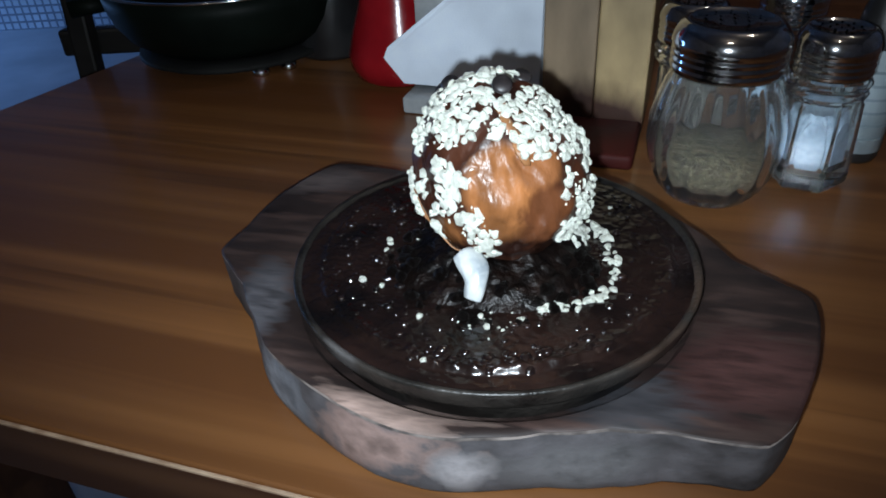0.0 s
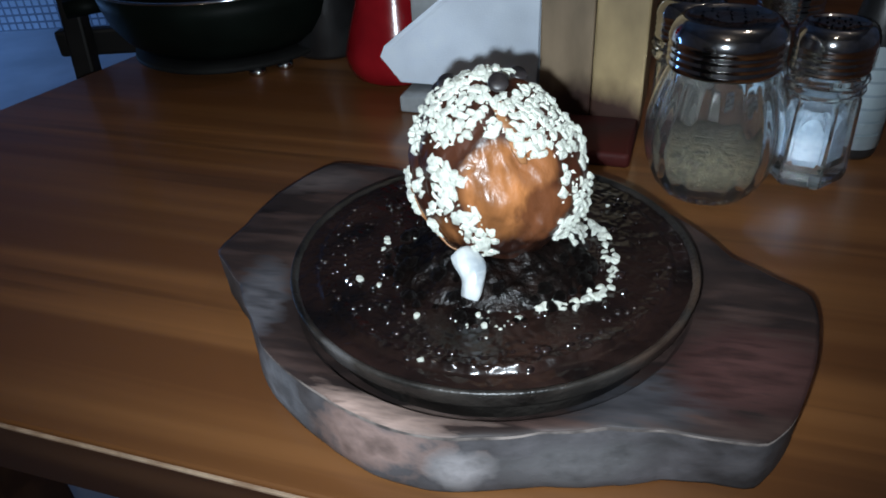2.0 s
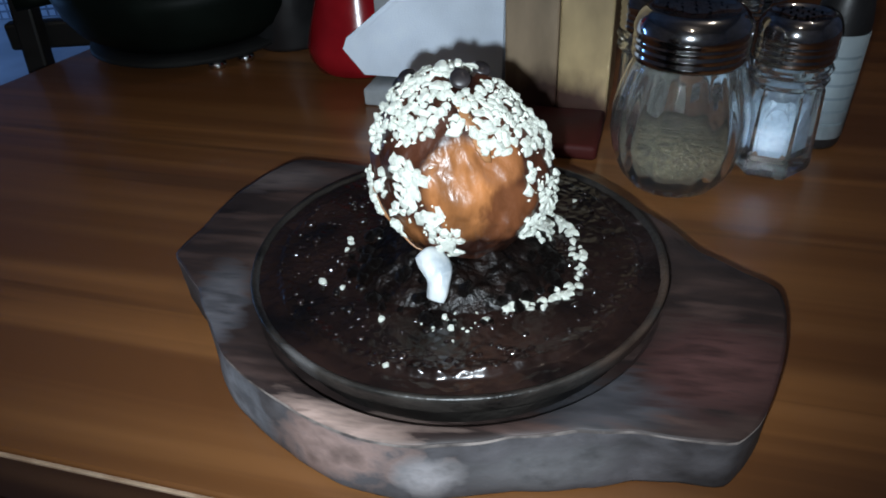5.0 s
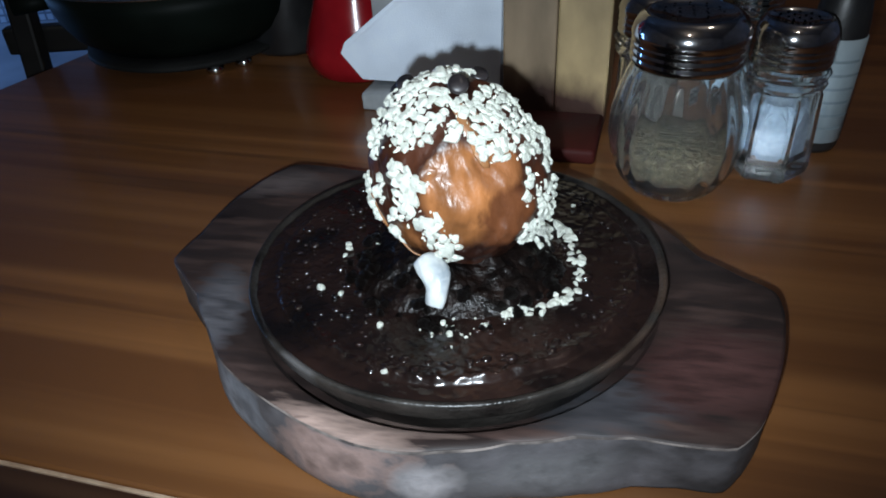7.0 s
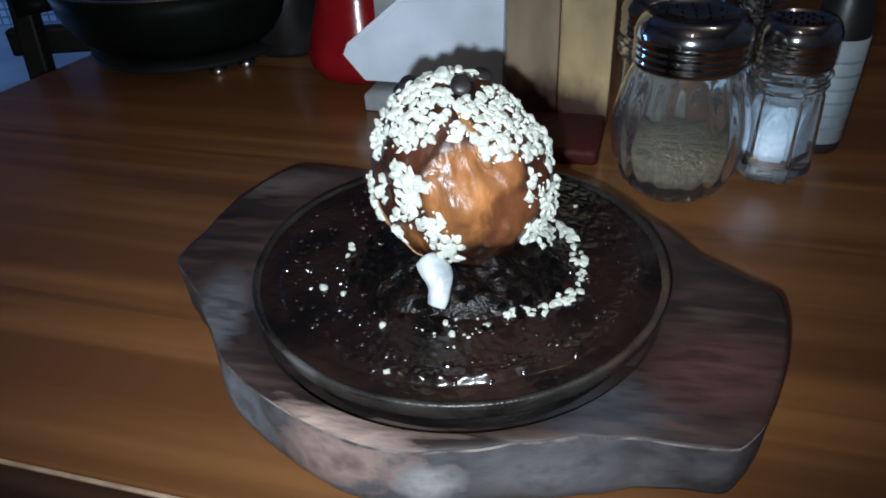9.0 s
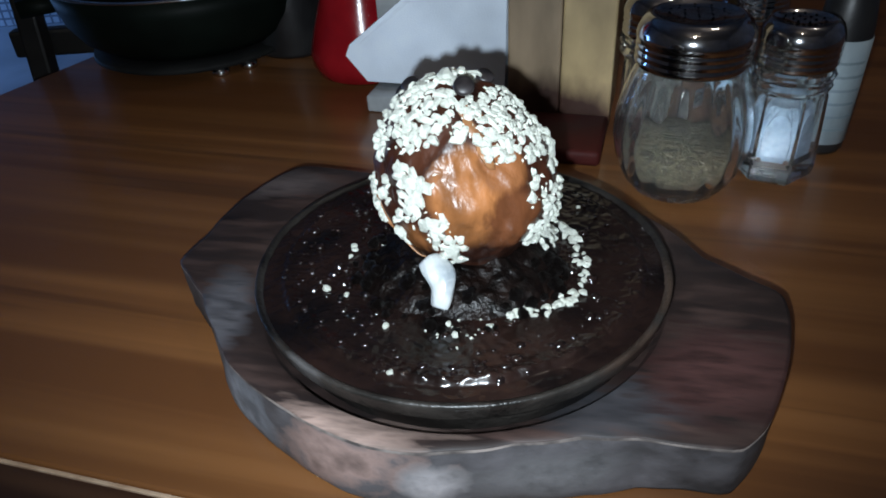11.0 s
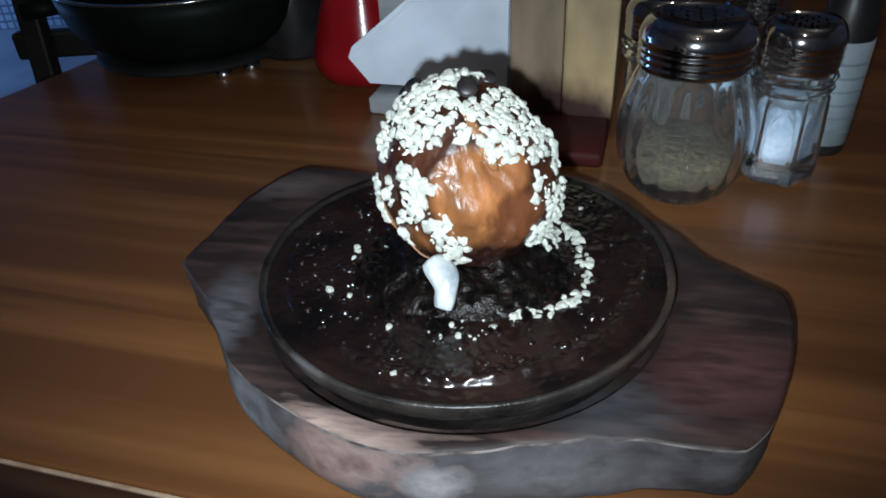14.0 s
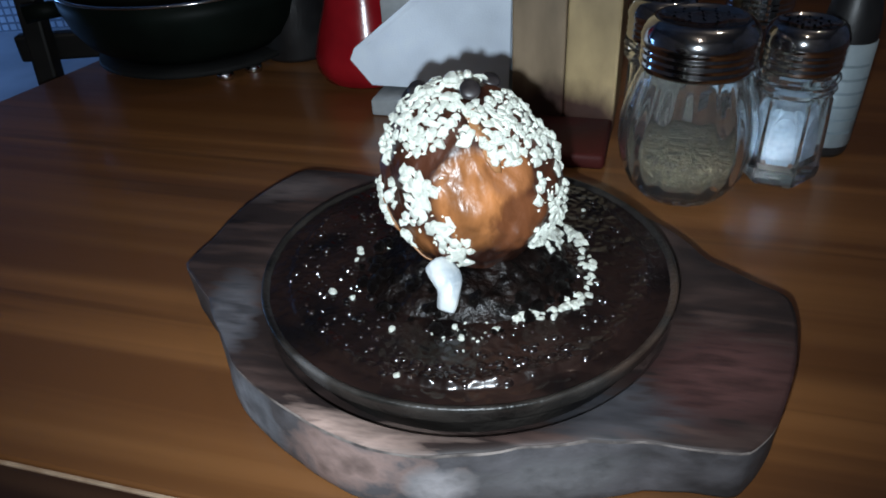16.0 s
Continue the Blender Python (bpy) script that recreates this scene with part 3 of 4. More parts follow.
def crumbs():
    """Broken lumps of brownie round the mound's foot."""
    r, lumps = random.Random(17), []
    for k in range(5):
        bm = bmesh.new()
        bmesh.ops.create_icosphere(bm, subdivisions=2, radius=1)
        for v in bm.verts:
            v.co *= 1 + 0.45 * noise.noise(v.co * 1.4 + Vector((k * 7, 0, 0))) + 0.25 * noise.noise(v.co * 4 + Vector((0, k * 5, 0)))
        lumps.append(mesh_of(bm, FUDGE, True, "brownie_crumb"))
    for _ in range(64):
        a, q, size = radians(r.uniform(140, 345)), r.uniform(.031, .0455), r.uniform(.0010, .0030)
        ob = part("brownie_crumb", r.choice(lumps), None, dessert)
        ob.matrix_basis = pose(0.001 + q * math.cos(a), -0.004 + q * math.sin(a), .0070 + max(0, .0425 - q) * 0.75, r.uniform(0, 360), r.uniform(0, 360), 0) @ Matrix.Diagonal((size, size, size * 0.8, 1))


crumbs()


def sauce():
    n, rings = 540, 150
    bm = bmesh.new()
    grid = []
    for i in range(1, rings + 1):
        ring = []
        for k in range(n):
            a = 2 * math.pi * k / n
            d = Vector((math.cos(a), math.sin(a), 0))
            swell = 0.0758 + 0.0012 * noise.noise(d * 2.5) + 0.0007 * noise.noise(d * 9)
            p = d * 0.0826 * i / rings
            z = .0056 + .0004 * noise.noise(p * 60) + .0003 * noise.noise(p * 170) + .00022 * noise.noise(p * 420)
            out = max(0, min(1, (p.length - swell + 0.0030) / 0.0026))
            near = max(0, 1 - abs(p.length - swell + 0.0034) / 0.006)
            lip = 0.0013 + near * (0.0012 + 0.0014 * noise.noise(d * 13) + 0.0009 * noise.noise(p * 380) + 0.0007 * noise.noise(p * 760))
            lip *= 0.40 + 0.60 * max(0, -d.y)
            z += lip * (1 - out * out * (3 - 2 * out)) + 0.0002 * out * noise.noise(p * 300)
            z -= 0.0004 * max(0, (p.length - 0.0800) / 0.0026)
            ring.append(bm.verts.new((p.x, p.y, z)))
        grid.append(ring)
    mid = bm.verts.new((0, 0, .0056))
    for k in range(n):
        bm.faces.new((mid, grid[0][k], grid[0][(k + 1) % n]))
    for a, b in zip(grid, grid[1:]):
        for k in range(n):
            j = (k + 1) % n
            bm.faces.new((a[k], b[k], b[j], a[j]))
    return part("sauce_pool", bm, SAUCE, dessert, "glossy dark chocolate sauce bubbling on the hot plate")


def froth():
    """Small still bubbles and drops on the sauce."""
    r = random.Random(21)
    verts, faces = [], []
    for _ in range(300):
        a = r.uniform(0, 2 * math.pi)
        q = 0.074 * math.sqrt(r.random())
        if q < 0.034:
            continue
        s = r.uniform(.0004, .0009) * (1.6 if r.random() < 0.22 else 1)
        wide, deep, x, y, base = s * r.uniform(1, 1.9), s * r.uniform(1, 1.6), q * math.cos(a), q * math.sin(a), len(verts)
        for up, out in ((-.3, 1.0), (.3, .95), (.62, .7), (.82, .35)):
            for k in range(10):
                f = 2 * math.pi * k / 10
                verts.append((x + wide * out * math.cos(f), y + deep * out * math.sin(f), .0069 + s * up))
        verts.append((x, y, .0069 + s * .88))
        for h in range(3):
            faces += [(base + h * 10 + k, base + h * 10 + (k + 1) % 10, base + h * 10 + 10 + (k + 1) % 10, base + h * 10 + 10 + k) for k in range(10)]
        faces += [(base + 30 + k, base + 30 + (k + 1) % 10, base + 40) for k in range(10)]
    bm = bpy.data.meshes.new("froth")
    bm.from_pydata(verts, [], faces)
    bm.materials.append(BUBBLE_SKIN)
    bm.shade_smooth()
    ob = part("froth", bm, SAUCE, dessert, "tiny bubbles and drops on the sauce")
    tagged(ob, kind="stuff")


froth()
pool = sauce()
SURF = .0069

# flakes that fell round the scoop
ARC = [Vector(p) for p in ((.043, .017, 0), (.0475, .012, 0), (.0485, -.001, 0), (.0485, -.010, 0), (.0485, -.018, 0), (.0465, -.025, 0), (.042, -.031, 0), (.036, -.036, 0), (.028, -.040, 0), (.021, -.039, 0), (.015, -.042, 0), (.010, -.038, 0), (.006, -.037, 0))]
for _ in range(92):
    s = rng.random() ** 1.15 * (len(ARC) - 1.001)
    i = int(s)
    p = ARC[i].lerp(ARC[i + 1], s - i) + Vector((rng.gauss(0, .0016), rng.gauss(0, .0017), SURF + rng.uniform(.0002, .0012)))
    flake(pool, p, (0, 0, 1), rng.uniform(.0012, .0022), "fallen_flake", 0.4)
for x, y, size in ((-.0550, -.0160, .0021), (-.0470, -.0210, .0014), (-.0320, -.0420, .0015), (-.0050, -.0400, .0014), (-.0090, -.0440, .0013), (-.0070, -.0500, .0015), (.0060, -.0470, .0016), (-.0320, .0130, .0018), (-.0330, .0010, .0019),
                   (-.0335, -.0020, .0014), (-.0450, .0130, .0018), (-.0445, .0100, .0017), (-.0460, .0050, .0013), (-.0305, -.0665, .0016), (.0560, .0300, .0012)):
    flake(pool, (x, y, SURF + .0008), (0, 0, 1), size, "fallen_flake", 0.2)

# flakes that slid down onto the brownie's flank
for _ in range(26):
    a = rng.uniform(-0.42, 0.42)
    q = rng.uniform(.0335, .0405)
    flake(pool, (q * math.cos(a), q * math.sin(a) + .001, .0205 - (q - .0335) * 1.7), (0.6 * math.cos(a), -0.5, 0.7), rng.uniform(.0014, .0024), "fallen_flake", 0.5)

# specks of cream and nut below the cream run
for _ in range(16):
    flake(pool, (rng.gauss(-.006, .007), rng.gauss(-.0490, .0045), SURF + .0004), (0, 0, 1), rng.uniform(.0004, .0009), "fallen_flake", 0.4)


def cream_drip():
    """A thick run of cream that hooks over and ends in a round drop."""
    bm = bmesh.new()
    path = [Vector(p) for p in ((-.0140, -.0265, .0255), (-.0118, -.0305, .0240), (-.0098, -.0340, .0212), (-.0096, -.0366, .0172), (-.0110, -.0385, .0138), (-.0118, -.0396, .0114))]
    wide = (.0044, .0058, .0053, .0044, .0043, .0032)
    rings, n = [], 24
    for i, p in enumerate(path):
        t = (path[min(i + 1, 5)] - path[max(i - 1, 0)]).normalized()
        u = t.cross(Vector((0, 0, 1))).normalized()
        w = u.cross(t)
        ring = []
        for k in range(n):
            a = 2 * math.pi * k / n
            d = u * math.cos(a) + w * math.sin(a) * 0.75
            ring.append(bm.verts.new(p + d * wide[i] * (1 + 0.22 * noise.noise(p * 160 + d * 1.3) + 0.12 * noise.noise(p * 420 + d * 4))))
        rings.append(ring)
    for a, b in zip(rings, rings[1:]):
        for k in range(n):
            bm.faces.new((a[k], b[k], b[(k + 1) % n], a[(k + 1) % n]))
    bm.faces.new(rings[0]), bm.faces.new(rings[-1])
    bmesh.ops.subdivide_edges(bm, edges=bm.edges[:], cuts=2, smooth=1.0, use_grid_fill=True)
    for _ in range(6):
        bmesh.ops.smooth_vert(bm, verts=bm.verts, factor=0.5, use_axis_x=True, use_axis_y=True, use_axis_z=True)
    part("melted_cream", bm, CREAM, dessert, "white melting cream running down")


cream_drip()


def caramel_threads():
    """Strands of melted caramel: two low on the scoop, one along the cream's top, a ribbon down the bared side."""
    for width, stops in ((.00045, ((-.93, -.165), (-.836, -.485), (-.699, -.691), (-.474, -.883))), (.0004, ((-.90, -.11), (-.721, -.517), (-.556, -.753), (-.329, -.886))), (.0004, ((-.329, -.886), (-.157, -.925), (-.014, -.96))),
                         (.0023, ((-.048, .569), (.077, .37), (.157, .188), (.215, .05))), (.0014, ((-.02, .64), (.09, .56), (.20, .47)))):
        bm, rings, n = bmesh.new(), [], 24
        for i in range(n + 1):
            s = i / n * (len(stops) - 1)
            k = min(int(s), len(stops) - 2)
            f = s - k
            a, b = (stops[k][j] + (stops[k + 1][j] - stops[k][j]) * f for j in (0, 1))
            d = on_ball(a, b)
            p, u = on_scoop(d, 0.0003 if width > 0.001 else 0.0007), d.cross(VUP).normalized()
            r = width * (0.35 + 0.8 * math.sin(math.pi * (0.08 + 0.84 * i / n))) * (1 + 0.25 * noise.noise((i * 0.5, width * 9000, 0)))
            rings.append([bm.verts.new(p + (u * math.cos(c * 0.7854) + d * (0.22 if width > 0.001 else 0.9) * math.sin(c * 0.7854)) * r) for c in range(8)])
        for p, q in zip(rings, rings[1:]):
            for c in range(8):
                bm.faces.new((p[c], q[c], q[(c + 1) % 8], p[(c + 1) % 8]))
        bm.faces.new(rings[0]), bm.faces.new(rings[-1])
        part("caramel_thread", bm, CARAMEL, ball, "pale strand of caramel")


caramel_threads()


def bubble_mesh(k):
    bm = lathe([(1.25, -.25), (1.05, 0), (.92, .35), (.62, .66), (.25, .82), (0, .85)], 14, caps=False)
    return mesh_of(bm, BUBBLE_SKIN, True, "bubble")


BUBBLE = bubble_mesh(0)
bubbles = []
for k in range(120):
    near = k % 5 < 2
    a = radians(rng.uniform(238, 300) if near else rng.uniform(170, 380))
    r = rng.uniform(.0640, .0735) if near else rng.uniform(.046, .072)
    s = rng.uniform(.0010, .0021) if near else rng.uniform(.0006, .0015)
    ob = part("bubble", BUBBLE, None, pool)
    ob.scale = (s * 1.3, s * 1.1, s)
    bubbles.append((ob, r * math.cos(a), r * math.sin(a), s))


def ripple_mesh():
    """A short rounded swell of sauce lying along x."""
    bm = lathe([(0, -2.6), (.45, -2.4), (.8, -1.8), (1, -.8), (1.05, .2), (.95, 1.1), (.7, 1.9), (.35, 2.4), (0, 2.55)], 16, caps=False)
    bmesh.ops.rotate(bm, verts=bm.verts, cent=(0, 0, 0), matrix=Matrix.Rotation(radians(90), 3, "Y"))
    return mesh_of(bm, BUBBLE_SKIN, True, "ripple")


RIPPLE = ripple_mesh()
ripples = []
for k in range(16):
    a = radians(rng.uniform(242, 300))
    r = rng.uniform(.0670, .0735)
    s = rng.uniform(.0007, .0012)
    ob = part("ripple", RIPPLE, None, pool)
    ob.scale = (s * rng.uniform(.7, 1.5), s, s)
    ripples.append((ob, r * math.cos(a), r * math.sin(a), s, math.degrees(a) - 270))

# ---- napkins and wooden holder ----
CADDY_N = Vector((0.342, 0.940, 0))


def on_caddy(s, depth=0.0):
    """A place on the table: s metres along the caddy's front line from its right end, depth behind it."""
    p = Vector((0.1147, 0.1847, 0)) + Vector((-0.940, 0.342, 0)) * s + CADDY_N * depth
    return p


def wooden_holder():
    p = on_caddy(0.0345, 0.030)
    h = empty("wooden_holder", pose(p.x, p.y, 0, 0, 0, -20), "pale varnished pine holder block standing on the table", "holder")
    part("front_panel", box(0.0345, 0.012, 0.150, 0.0015, (-0.0170, -0.024, 0.075)), DULLWOOD, h, "duller brown plank", smooth=False)
    part("front_panel", box(0.0330, 0.013, 0.150, 0.0015, (0.0172, -0.0245, 0.075)), GOLDWOOD, h, "golden plank", smooth=False)
    part("side_panel", box(0.010, 0.036, 0.150, 0.0012, (-0.0285, 0.0002, 0.075)), GOLDWOOD, h, smooth=False)
    part("side_panel", box(0.010, 0.036, 0.150, 0.0012, (0.0285, 0.0002, 0.075)), GOLDWOOD, h, smooth=False)
    part("back_panel", box(0.067, 0.012, 0.150, 0.0012, (0, 0.0244, 0.075)), GOLDWOOD, h, smooth=False)
    part("bottom_panel", box(0.046, 0.035, 0.010, 0.001, (0, 0, 0.005)), GOLDWOOD, h, smooth=False)


wooden_holder()


def napkins():
    p = on_caddy(0.120, 0.012)
    h = empty("napkin_holder", pose(p.x, p.y, 0, 0, 0, -20), "low grey metal napkin holder with a slotted base", "napkin holder")
    part("base", box(0.100, 0.030, 0.0125, 0.002, (0, 0.0, 0.0063)), STEEL, h)
    part("back_plate", box(0.100, 0.003, 0.09, 0.001, (0, 0.0225, 0.0455)), STEEL, h)
    q = on_caddy(0.0725, 0.010)
    st = empty("napkin_stack", pose(q.x, q.y, 0.0135, -6, 0, -20), "folded white paper napkins fanned in a holder", "napkins")
    # folded sheets: straight side on the block, a slanting fold and a blunt corner
    for k in range(9):
        g = rng.uniform(-0.0012, 0.0012)
        pts = [(0.0, 0.004), (-0.100 + g, 0.0045), (-0.1155 + g, 0.022 + g), (-0.1120 + g, 0.030 + g), (-0.036 + g, 0.090), (-0.010, 0.112 + g), (0.0, 0.112)]
        bm = slab(pts, -0.0007, 0.0007, 0.0003, 1)
        for v in bm.verts:
            v.co.z += 0.0025 * math.sin(v.co.x * 42 + k * 0.5) * v.co.y * 8 + 0.0006 * noise.noise(v.co * 60 + Vector((k, 0, 0)))
        part("napkin", bm, NAPKIN, st, smooth=False, at=pose(0, k * 0.0019, 0, 90, 0, 0))


napkins()

# ---- bottles ----


def red_bottle():
    b = empty("red_sauce_bottle", pose(-0.0475, 0.322, 0), "glossy red plastic squeeze bottle tapering upwards", "sauce bottle")
    part("body", lathe([(0, 0), (.030, 0), (.0375, .004), (.0415, .012), (.0425, .020), (.0382, .036), (.0305, .060), (.0262, .085), (.0248, .120), (.0245, .140), (.018, .150), (.015, .152), (0, .152)], 56, caps=False), RED, b)
    part("cap", lathe([(.017, .150), (.017, .166), (.012, .170), (.005, .196), (.003, .200), (0, .200)], 32), RED, b)


red_bottle()


def dark_bottle():
    b = empty("dark_bottle", pose(-0.112, 0.395, 0), "black plastic bottle with dull sheen beside a pot", "bottle")
    part("body", lathe([(0, 0), (.029, 0), (.032, .004), (.032, .10), (.026, .125), (.014, .14), (0, .14)], 40, caps=False), BLACKP, b)
    part("cap", lathe([(.015, .1402), (.015, .16), (.013, .163), (0, .163)], 28), BLACKP, b)


dark_bottle()


def pot():
    p = empty("serving_pot", pose(-0.200, 0.412, 0), "black-green enamel pot on a low metal stand with feet", "pot")
    part("bowl", lathe([(0, .012), (.056, .012), (.078, .016), (.092, .026), (.101, .040), (.1055, .055), (.1070, .0680), (.1045, .0680), (.1020, .055), (.094, .032), (.060, .020), (0, .019)], 72, caps=False), POT, p)
    part("rim", lathe([(.1048, .0681), (.1072, .0681), (.1081, .0690), (.1072, .0699), (.1048, .0699), (.1039, .0690), (.1048, .0681)], 72, caps=False), CHROME, p, "thin bright metal rim")
    part("stand_ring", lathe([(.058, .006), (.084, .006), (.088, .008), (.087, .0115), (.058, .0135), (.058, .006)], 64, caps=False), RINGM, p, "dark ring of the stand")
    for deg in (-66, -48, 20, 95, 170):
        a = radians(deg)
        part("foot", lathe([(0, 0), (.006, 0), (.0075, .002), (.0065, .0065), (0, .0065)], 16, caps=False), CHROME, p, "small metal foot", at=pose(.080 * math.cos(a), .080 * math.sin(a), 0))
    part("handle", rod((-.104, -.008, .050), (-.136, -.02, .049), .007, .008), POT, p)


pot()

# ---- shakers ----


def holes(parent, z, r, dome):
    me = mesh_of(lathe([(0, 0), (.0007, 0), (.0007, .0003), (0, .0003)], 8, caps=False), HOLE, True, "hole")
    for rr, n in ((0, 1), (r * 0.4, 6), (r * 0.75, 11)):
        for k in range(n):
            a = 2 * math.pi * k / n
            part("hole", me, None, parent, at=pose(rr * math.cos(a), rr * math.sin(a), z - dome * (rr / r) ** 2 + .0001))


def lid_profile(r, z, h):
    prof = [(r * 0.97, z)]
    for k in range(3):
        q = z + 0.001 + k * h * 0.15
        prof += [(r * 0.985, q), (r, q + h * 0.04), (r, q + h * 0.09), (r * 0.985, q + h * 0.13)]
    prof += [(r * 1.0, z + h * 0.50), (r * 1.01, z + h * 0.62), (r * 0.97, z + h * 0.76), (r * 0.90, z + h * 0.90), (r * 0.82, z + h * 0.975), (r * 0.76, z + h), (r * 0.72, z + h * 0.99), (r * 0.70, z + h * 0.955), (r * 0.3, z + h * 0.96), (0, z + h * 0.965)]
    return prof


def herb_shaker(m):
    t = empty("herb_shaker", m, "clear fluted glass shaker half full of dried herbs, chromed lid", "shaker", "glass shakers on the table")
    flute = lambda a, z: 1 + 0.038 * (abs(math.sin(a * 9)) - 0.6) * max(0, min(1, (0.0725 - z) / 0.010)) * min(1, z / 0.008)
    out = [(0, .0008), (.0200, .0), (.0238, .002), (.0285, .008), (.0335, .019), (.0358, .032), (.0353, .045), (.0325, .057), (.0294, .0665), (.0274, .0715), (.0274, .080)]
    inn = [(.0257, .080), (.0257, .072), (.0276, .066), (.0304, .0565), (.0331, .045), (.0335, .032), (.0311, .019), (.0262, .0095), (.0205, .0065), (0, .0058)]
    g = part("glass_body", lathe(out + [(*p, 1) for p in inn], 160, flute, caps=False), GLASS, t)
    g.visible_shadow = False
    body = [(0, .0060), (.0200, .0067), (.0250, .0100), (.0285, .0150), (.0300, .0205), (.0298, .0255), (.0268, .0290), (.0180, .0315), (0, .0325)]
    part("herbs", lathe(body, 48, lambda a, z: 1 - 0.015 * abs(math.sin(a * 7 + 1)), caps=False), HERB, t)
    lid = part("lid", lathe(lid_profile(.0289, .0725, .0255), 64), CHROME, t, "shiny chromed screw lid with ribs")
    holes(lid, .0975, .019, .0)
    return t


herb_shaker(pose(0.1300, 0.1045, 0, 0, 0, 12))


def salt_shaker(m, name="salt_shaker", label="faceted clear glass salt shaker with dark chromed lid", filling="salt", grain=SALT):
    t = empty(name, m, label, "shaker", "glass shakers on the table")

    def facet(a, z):
        s = 1.07 * math.cos(math.pi / 6) / math.cos((a % (math.pi / 3)) - math.pi / 6)
        k = max(0, min(1, (0.0535 - z) / 0.004))
        return s * k + (1 - k)

    out = [(0, .001), (.0165, .0), (.0195, .0025), (.0204, .006), (.0196, .031), (.0188, .049), (.0183, .0515), (.0202, .0535), (.0210, .0555), (.0200, .0575), (.0190, .0582), (.0210, .0598), (.0216, .0616), (.0204, .0636), (.0180, .0648), (.0180, .071)]
    inn = [(.0160, .071), (.0160, .062), (.0166, .054), (.0164, .030), (.0162, .017), (.0152, .0125), (0, .0118)]
    g = part("glass_body", lathe(out + inn, 96, facet, caps=False), GLASS, t, smooth=False)
    g.visible_shadow = False
    sb = lathe([(0, .0121), (.0146, .0128), (.0156, .0165), (.0156, .0405), (.0110, .043), (0, .042)], 96, facet, caps=False)
    for v in sb.verts:
        r, f = math.hypot(v.co.x, v.co.y), ((math.atan2(v.co.y, v.co.x) % (math.pi / 3)) - math.pi / 6) / (math.pi / 6)
        if v.co.z > 0.036 and r > 0.0120:
            v.co.z -= 0.015 * abs(f) ** 3
        if abs(f) > 0.8:
            v.co.x, v.co.y = v.co.x * 0.82, v.co.y * 0.82
    part(filling, sb, grain, t, "fine grains packed behind arched facets", smooth=False)
    lid = part("lid", lathe(lid_profile(.0206, .0650, .024), 64), CHROME, t, "chromed screw lid with ribs")
    holes(lid, .0881, .0135, .0)
    return t


salt_shaker(pose(0.1895, 0.1120, 0, 0, 0, 30))
salt_shaker(pose(0.2080, 0.2050, 0, 0, 0, 25), label="faceted clear glass shaker with chromed lid behind the others")
salt_shaker(pose(0.1355, 0.1760, 0, 0, 0, 12), "pepper_shaker", "faceted glass pepper shaker with chromed lid beside the pine holder", "pepper", PEPPER)


def labelled_bottle():
    b = empty("labelled_bottle", pose(0.2305, 0.1400, 0), "dark glass bottle with a pale blue-grey paper label", "bottle")
    part("body", lathe([(0, 0), (.013, 0), (.0145, .003), (.0148, .075), (.013, .088), (.009, .100), (.008, .120), (0, .120)], 40, caps=False), BLACKP, b)
    part("cap", lathe([(.0095, .1202), (.0095, .135), (.008, .137), (0, .137)], 24), LEATHER, b)
    lab = part("label", lathe([(.0146, .007), (.0151, .0072), (.0154, .0688), (.0149, .069)], 48, caps=False), LABEL, b, "pale label with faint lines of print")
    for k in range(6):
        z = 0.016 + k * 0.008
        bm = bmesh.new()
        w = rng.uniform(0.5, 0.9)
        rows = [[bm.verts.new((.0157 * math.cos(radians(-100) + w * (i / 8 - .5) * 2), .0157 * math.sin(radians(-100) + w * (i / 8 - .5) * 2), z + dz)) for i in range(9)] for dz in (0, .0016)]
        for i in range(8):
            bm.faces.new((rows[0][i], rows[0][i + 1], rows[1][i + 1], rows[1][i]))
        part("print_bar", bm, BAR, lab)


labelled_bottle()


def red_block():
    p = on_caddy(0.036, -0.0295)
    ob = part("red_block", box(0.070, 0.056, 0.010, 0.003, (0, 0, 0.005), 3), REDDISH, at=pose(p.x, p.y, 0, 0, 0, -20))
    tagged(ob, "low dark red lacquered block lying against the pine holder", "block")


red_block()

# ---- seating behind the table ----


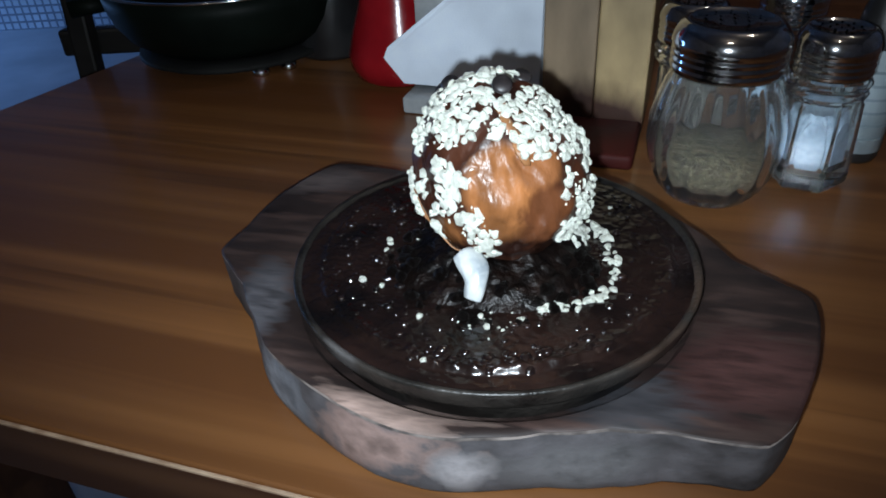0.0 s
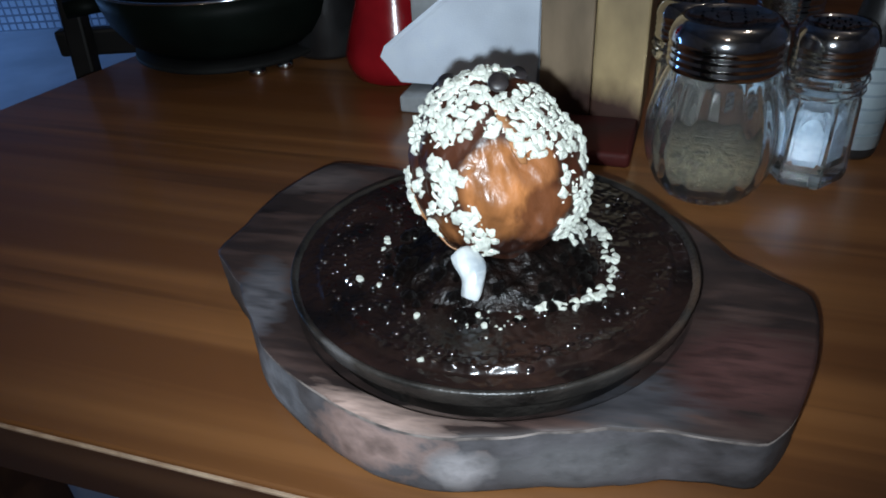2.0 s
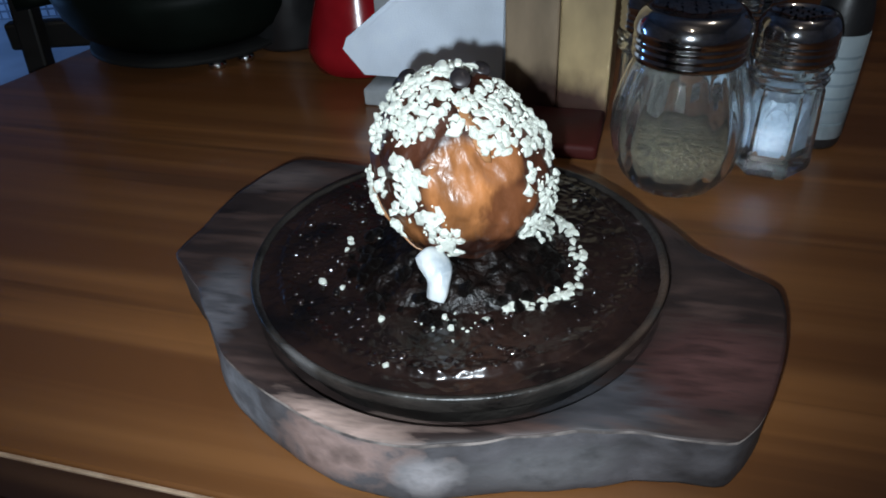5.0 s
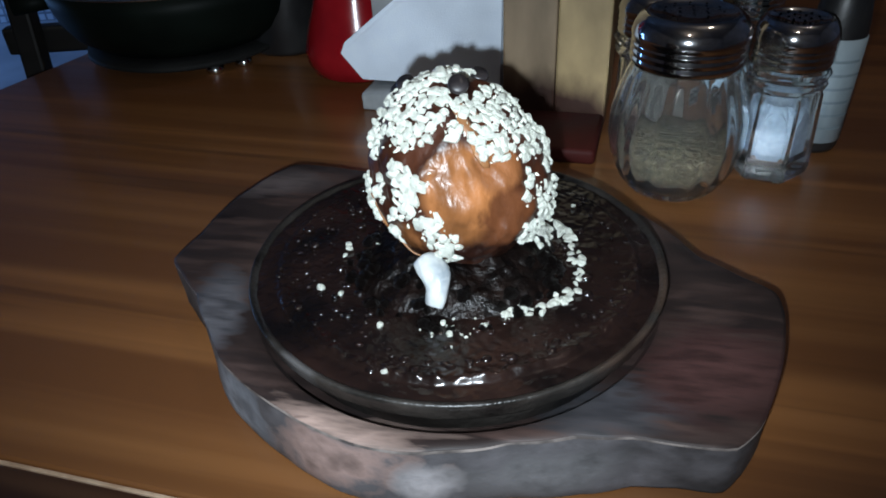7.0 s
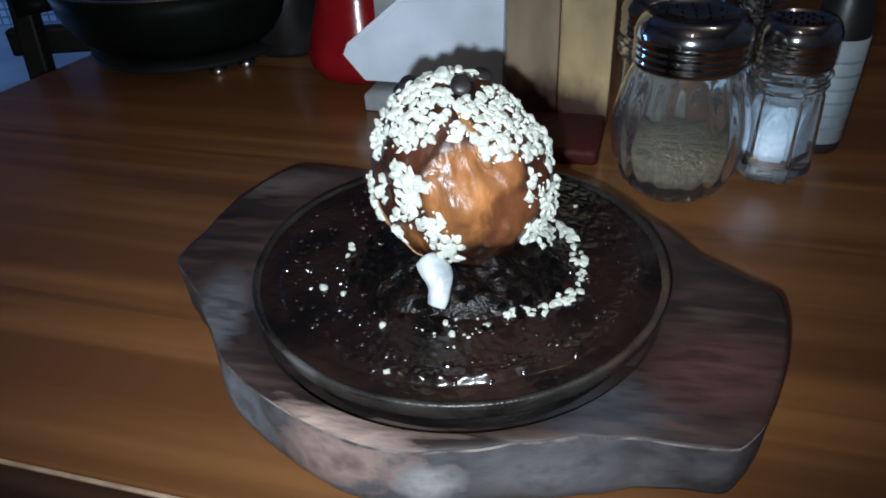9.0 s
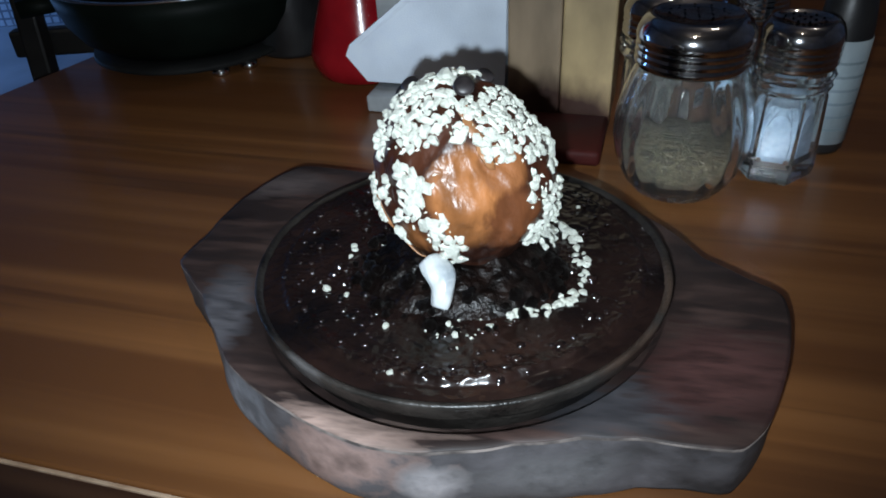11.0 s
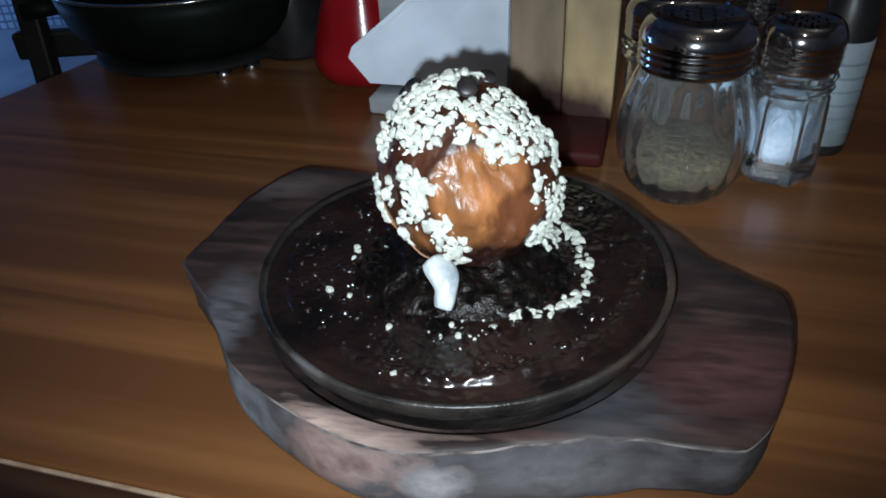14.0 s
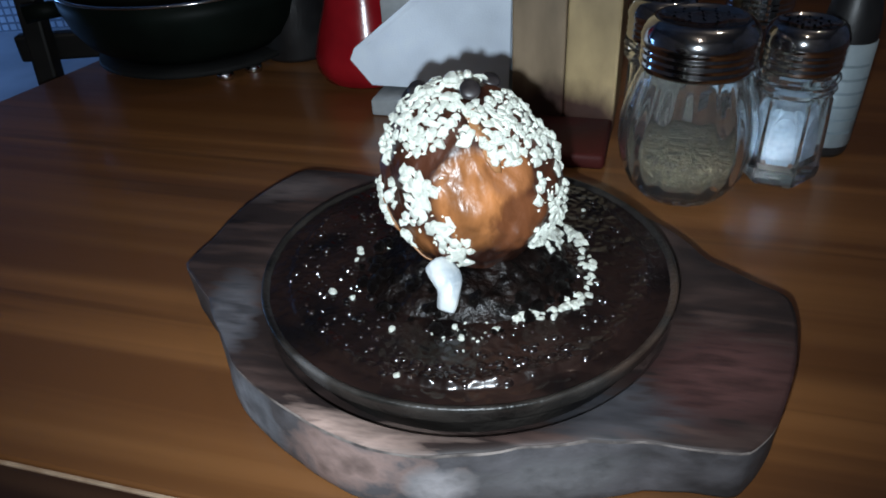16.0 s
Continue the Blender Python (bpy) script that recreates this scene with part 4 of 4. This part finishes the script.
def chair():
    c = empty("wooden_chair", pose(-0.428, 0.490, FLOOR_Z), "dark wooden chair with railed back against blue light", "chair")
    zt = -FLOOR_Z
    part("back_post", box(0.021, 0.022, 1.0, 0.003, (0, 0, 0.5)), DARKWOOD, c, smooth=False, at=pose(0, 0, 0, 0, 4, 0))
    part("back_post", box(0.021, 0.022, 1.0, 0.003, (0, 0, 0.5)), DARKWOOD, c, smooth=False, at=pose(0.42, 0.06, 0, 0, -4, 0))
    part("back_rail", box(0.36, 0.016, 0.027, 0.003, (0.198, 0.020, zt - 0.013)), DARKWOOD, c, smooth=False)
    part("seat", box(0.38, 0.36, 0.03, 0.008, (0.21, 0.22, 0.44)), DARKWOOD, c, smooth=False)
    for x, y in ((0.02, 0.38), (0.33, 0.38)):
        part("leg", box(0.03, 0.03, 0.425, 0.003, (x, y, 0.2125)), DARKWOOD, c, smooth=False)


chair()


def bench():
    c = Vector((0.42, 0.66, 0))
    b = empty("booth_bench", pose(c.x, c.y, FLOOR_Z, 0, 0, -19.2), "dark red-brown upholstered booth bench behind the table", "bench")
    part("base", box(1.3, 0.40, 0.36, 0.005, (0, 0.18, 0.18)), DARKWOOD, b, smooth=False)
    part("seat", box(1.3, 0.42, 0.10, 0.03, (0, 0.17, 0.411), 4), LEATHER, b)
    for k in range(4):
        part("back_cushion", box(0.322, 0.10, 0.62, 0.03, (-0.4875 + k * 0.325, 0.44, 0.772), 4), LEATHER, b)


bench()


# ---- what moves: sauce bubbles and ripples that swell and sink ----
def motions():
    r = random.Random(11)
    for ob, x, y, s in bubbles:
        rows, t, up = [], 0.0, r.random() < 0.5
        while t < 16.0:
            z = SURF - s * 0.15 if up else SURF - s * 1.5
            rows.append((t, pose(x + r.gauss(0, .0003), y + r.gauss(0, .0003), z, 0, 0, r.uniform(0, 60))))
            t = round(t + (r.uniform(0.2, 0.5) if up else r.uniform(0.1, 0.4)), 2)
            up = not up
        rows.append((16.0, pose(x, y, SURF - s * 0.3)))
        walk(ob, rows)
    for ob, x, y, s, turn in ripples:
        rows, t = [], 0.0
        while t < 16.0:
            z = SURF + s * r.uniform(-1.3, 0.1)
            rows.append((t, pose(x + r.gauss(0, .0006), y + r.gauss(0, .0003), z, 0, 0, turn + r.uniform(-7, 7))))
            t = round(t + r.uniform(0.2, 0.6), 2)
        rows.append((16.0, pose(x, y, SURF - s * 0.3, 0, 0, turn)))
        walk(ob, rows)


motions()
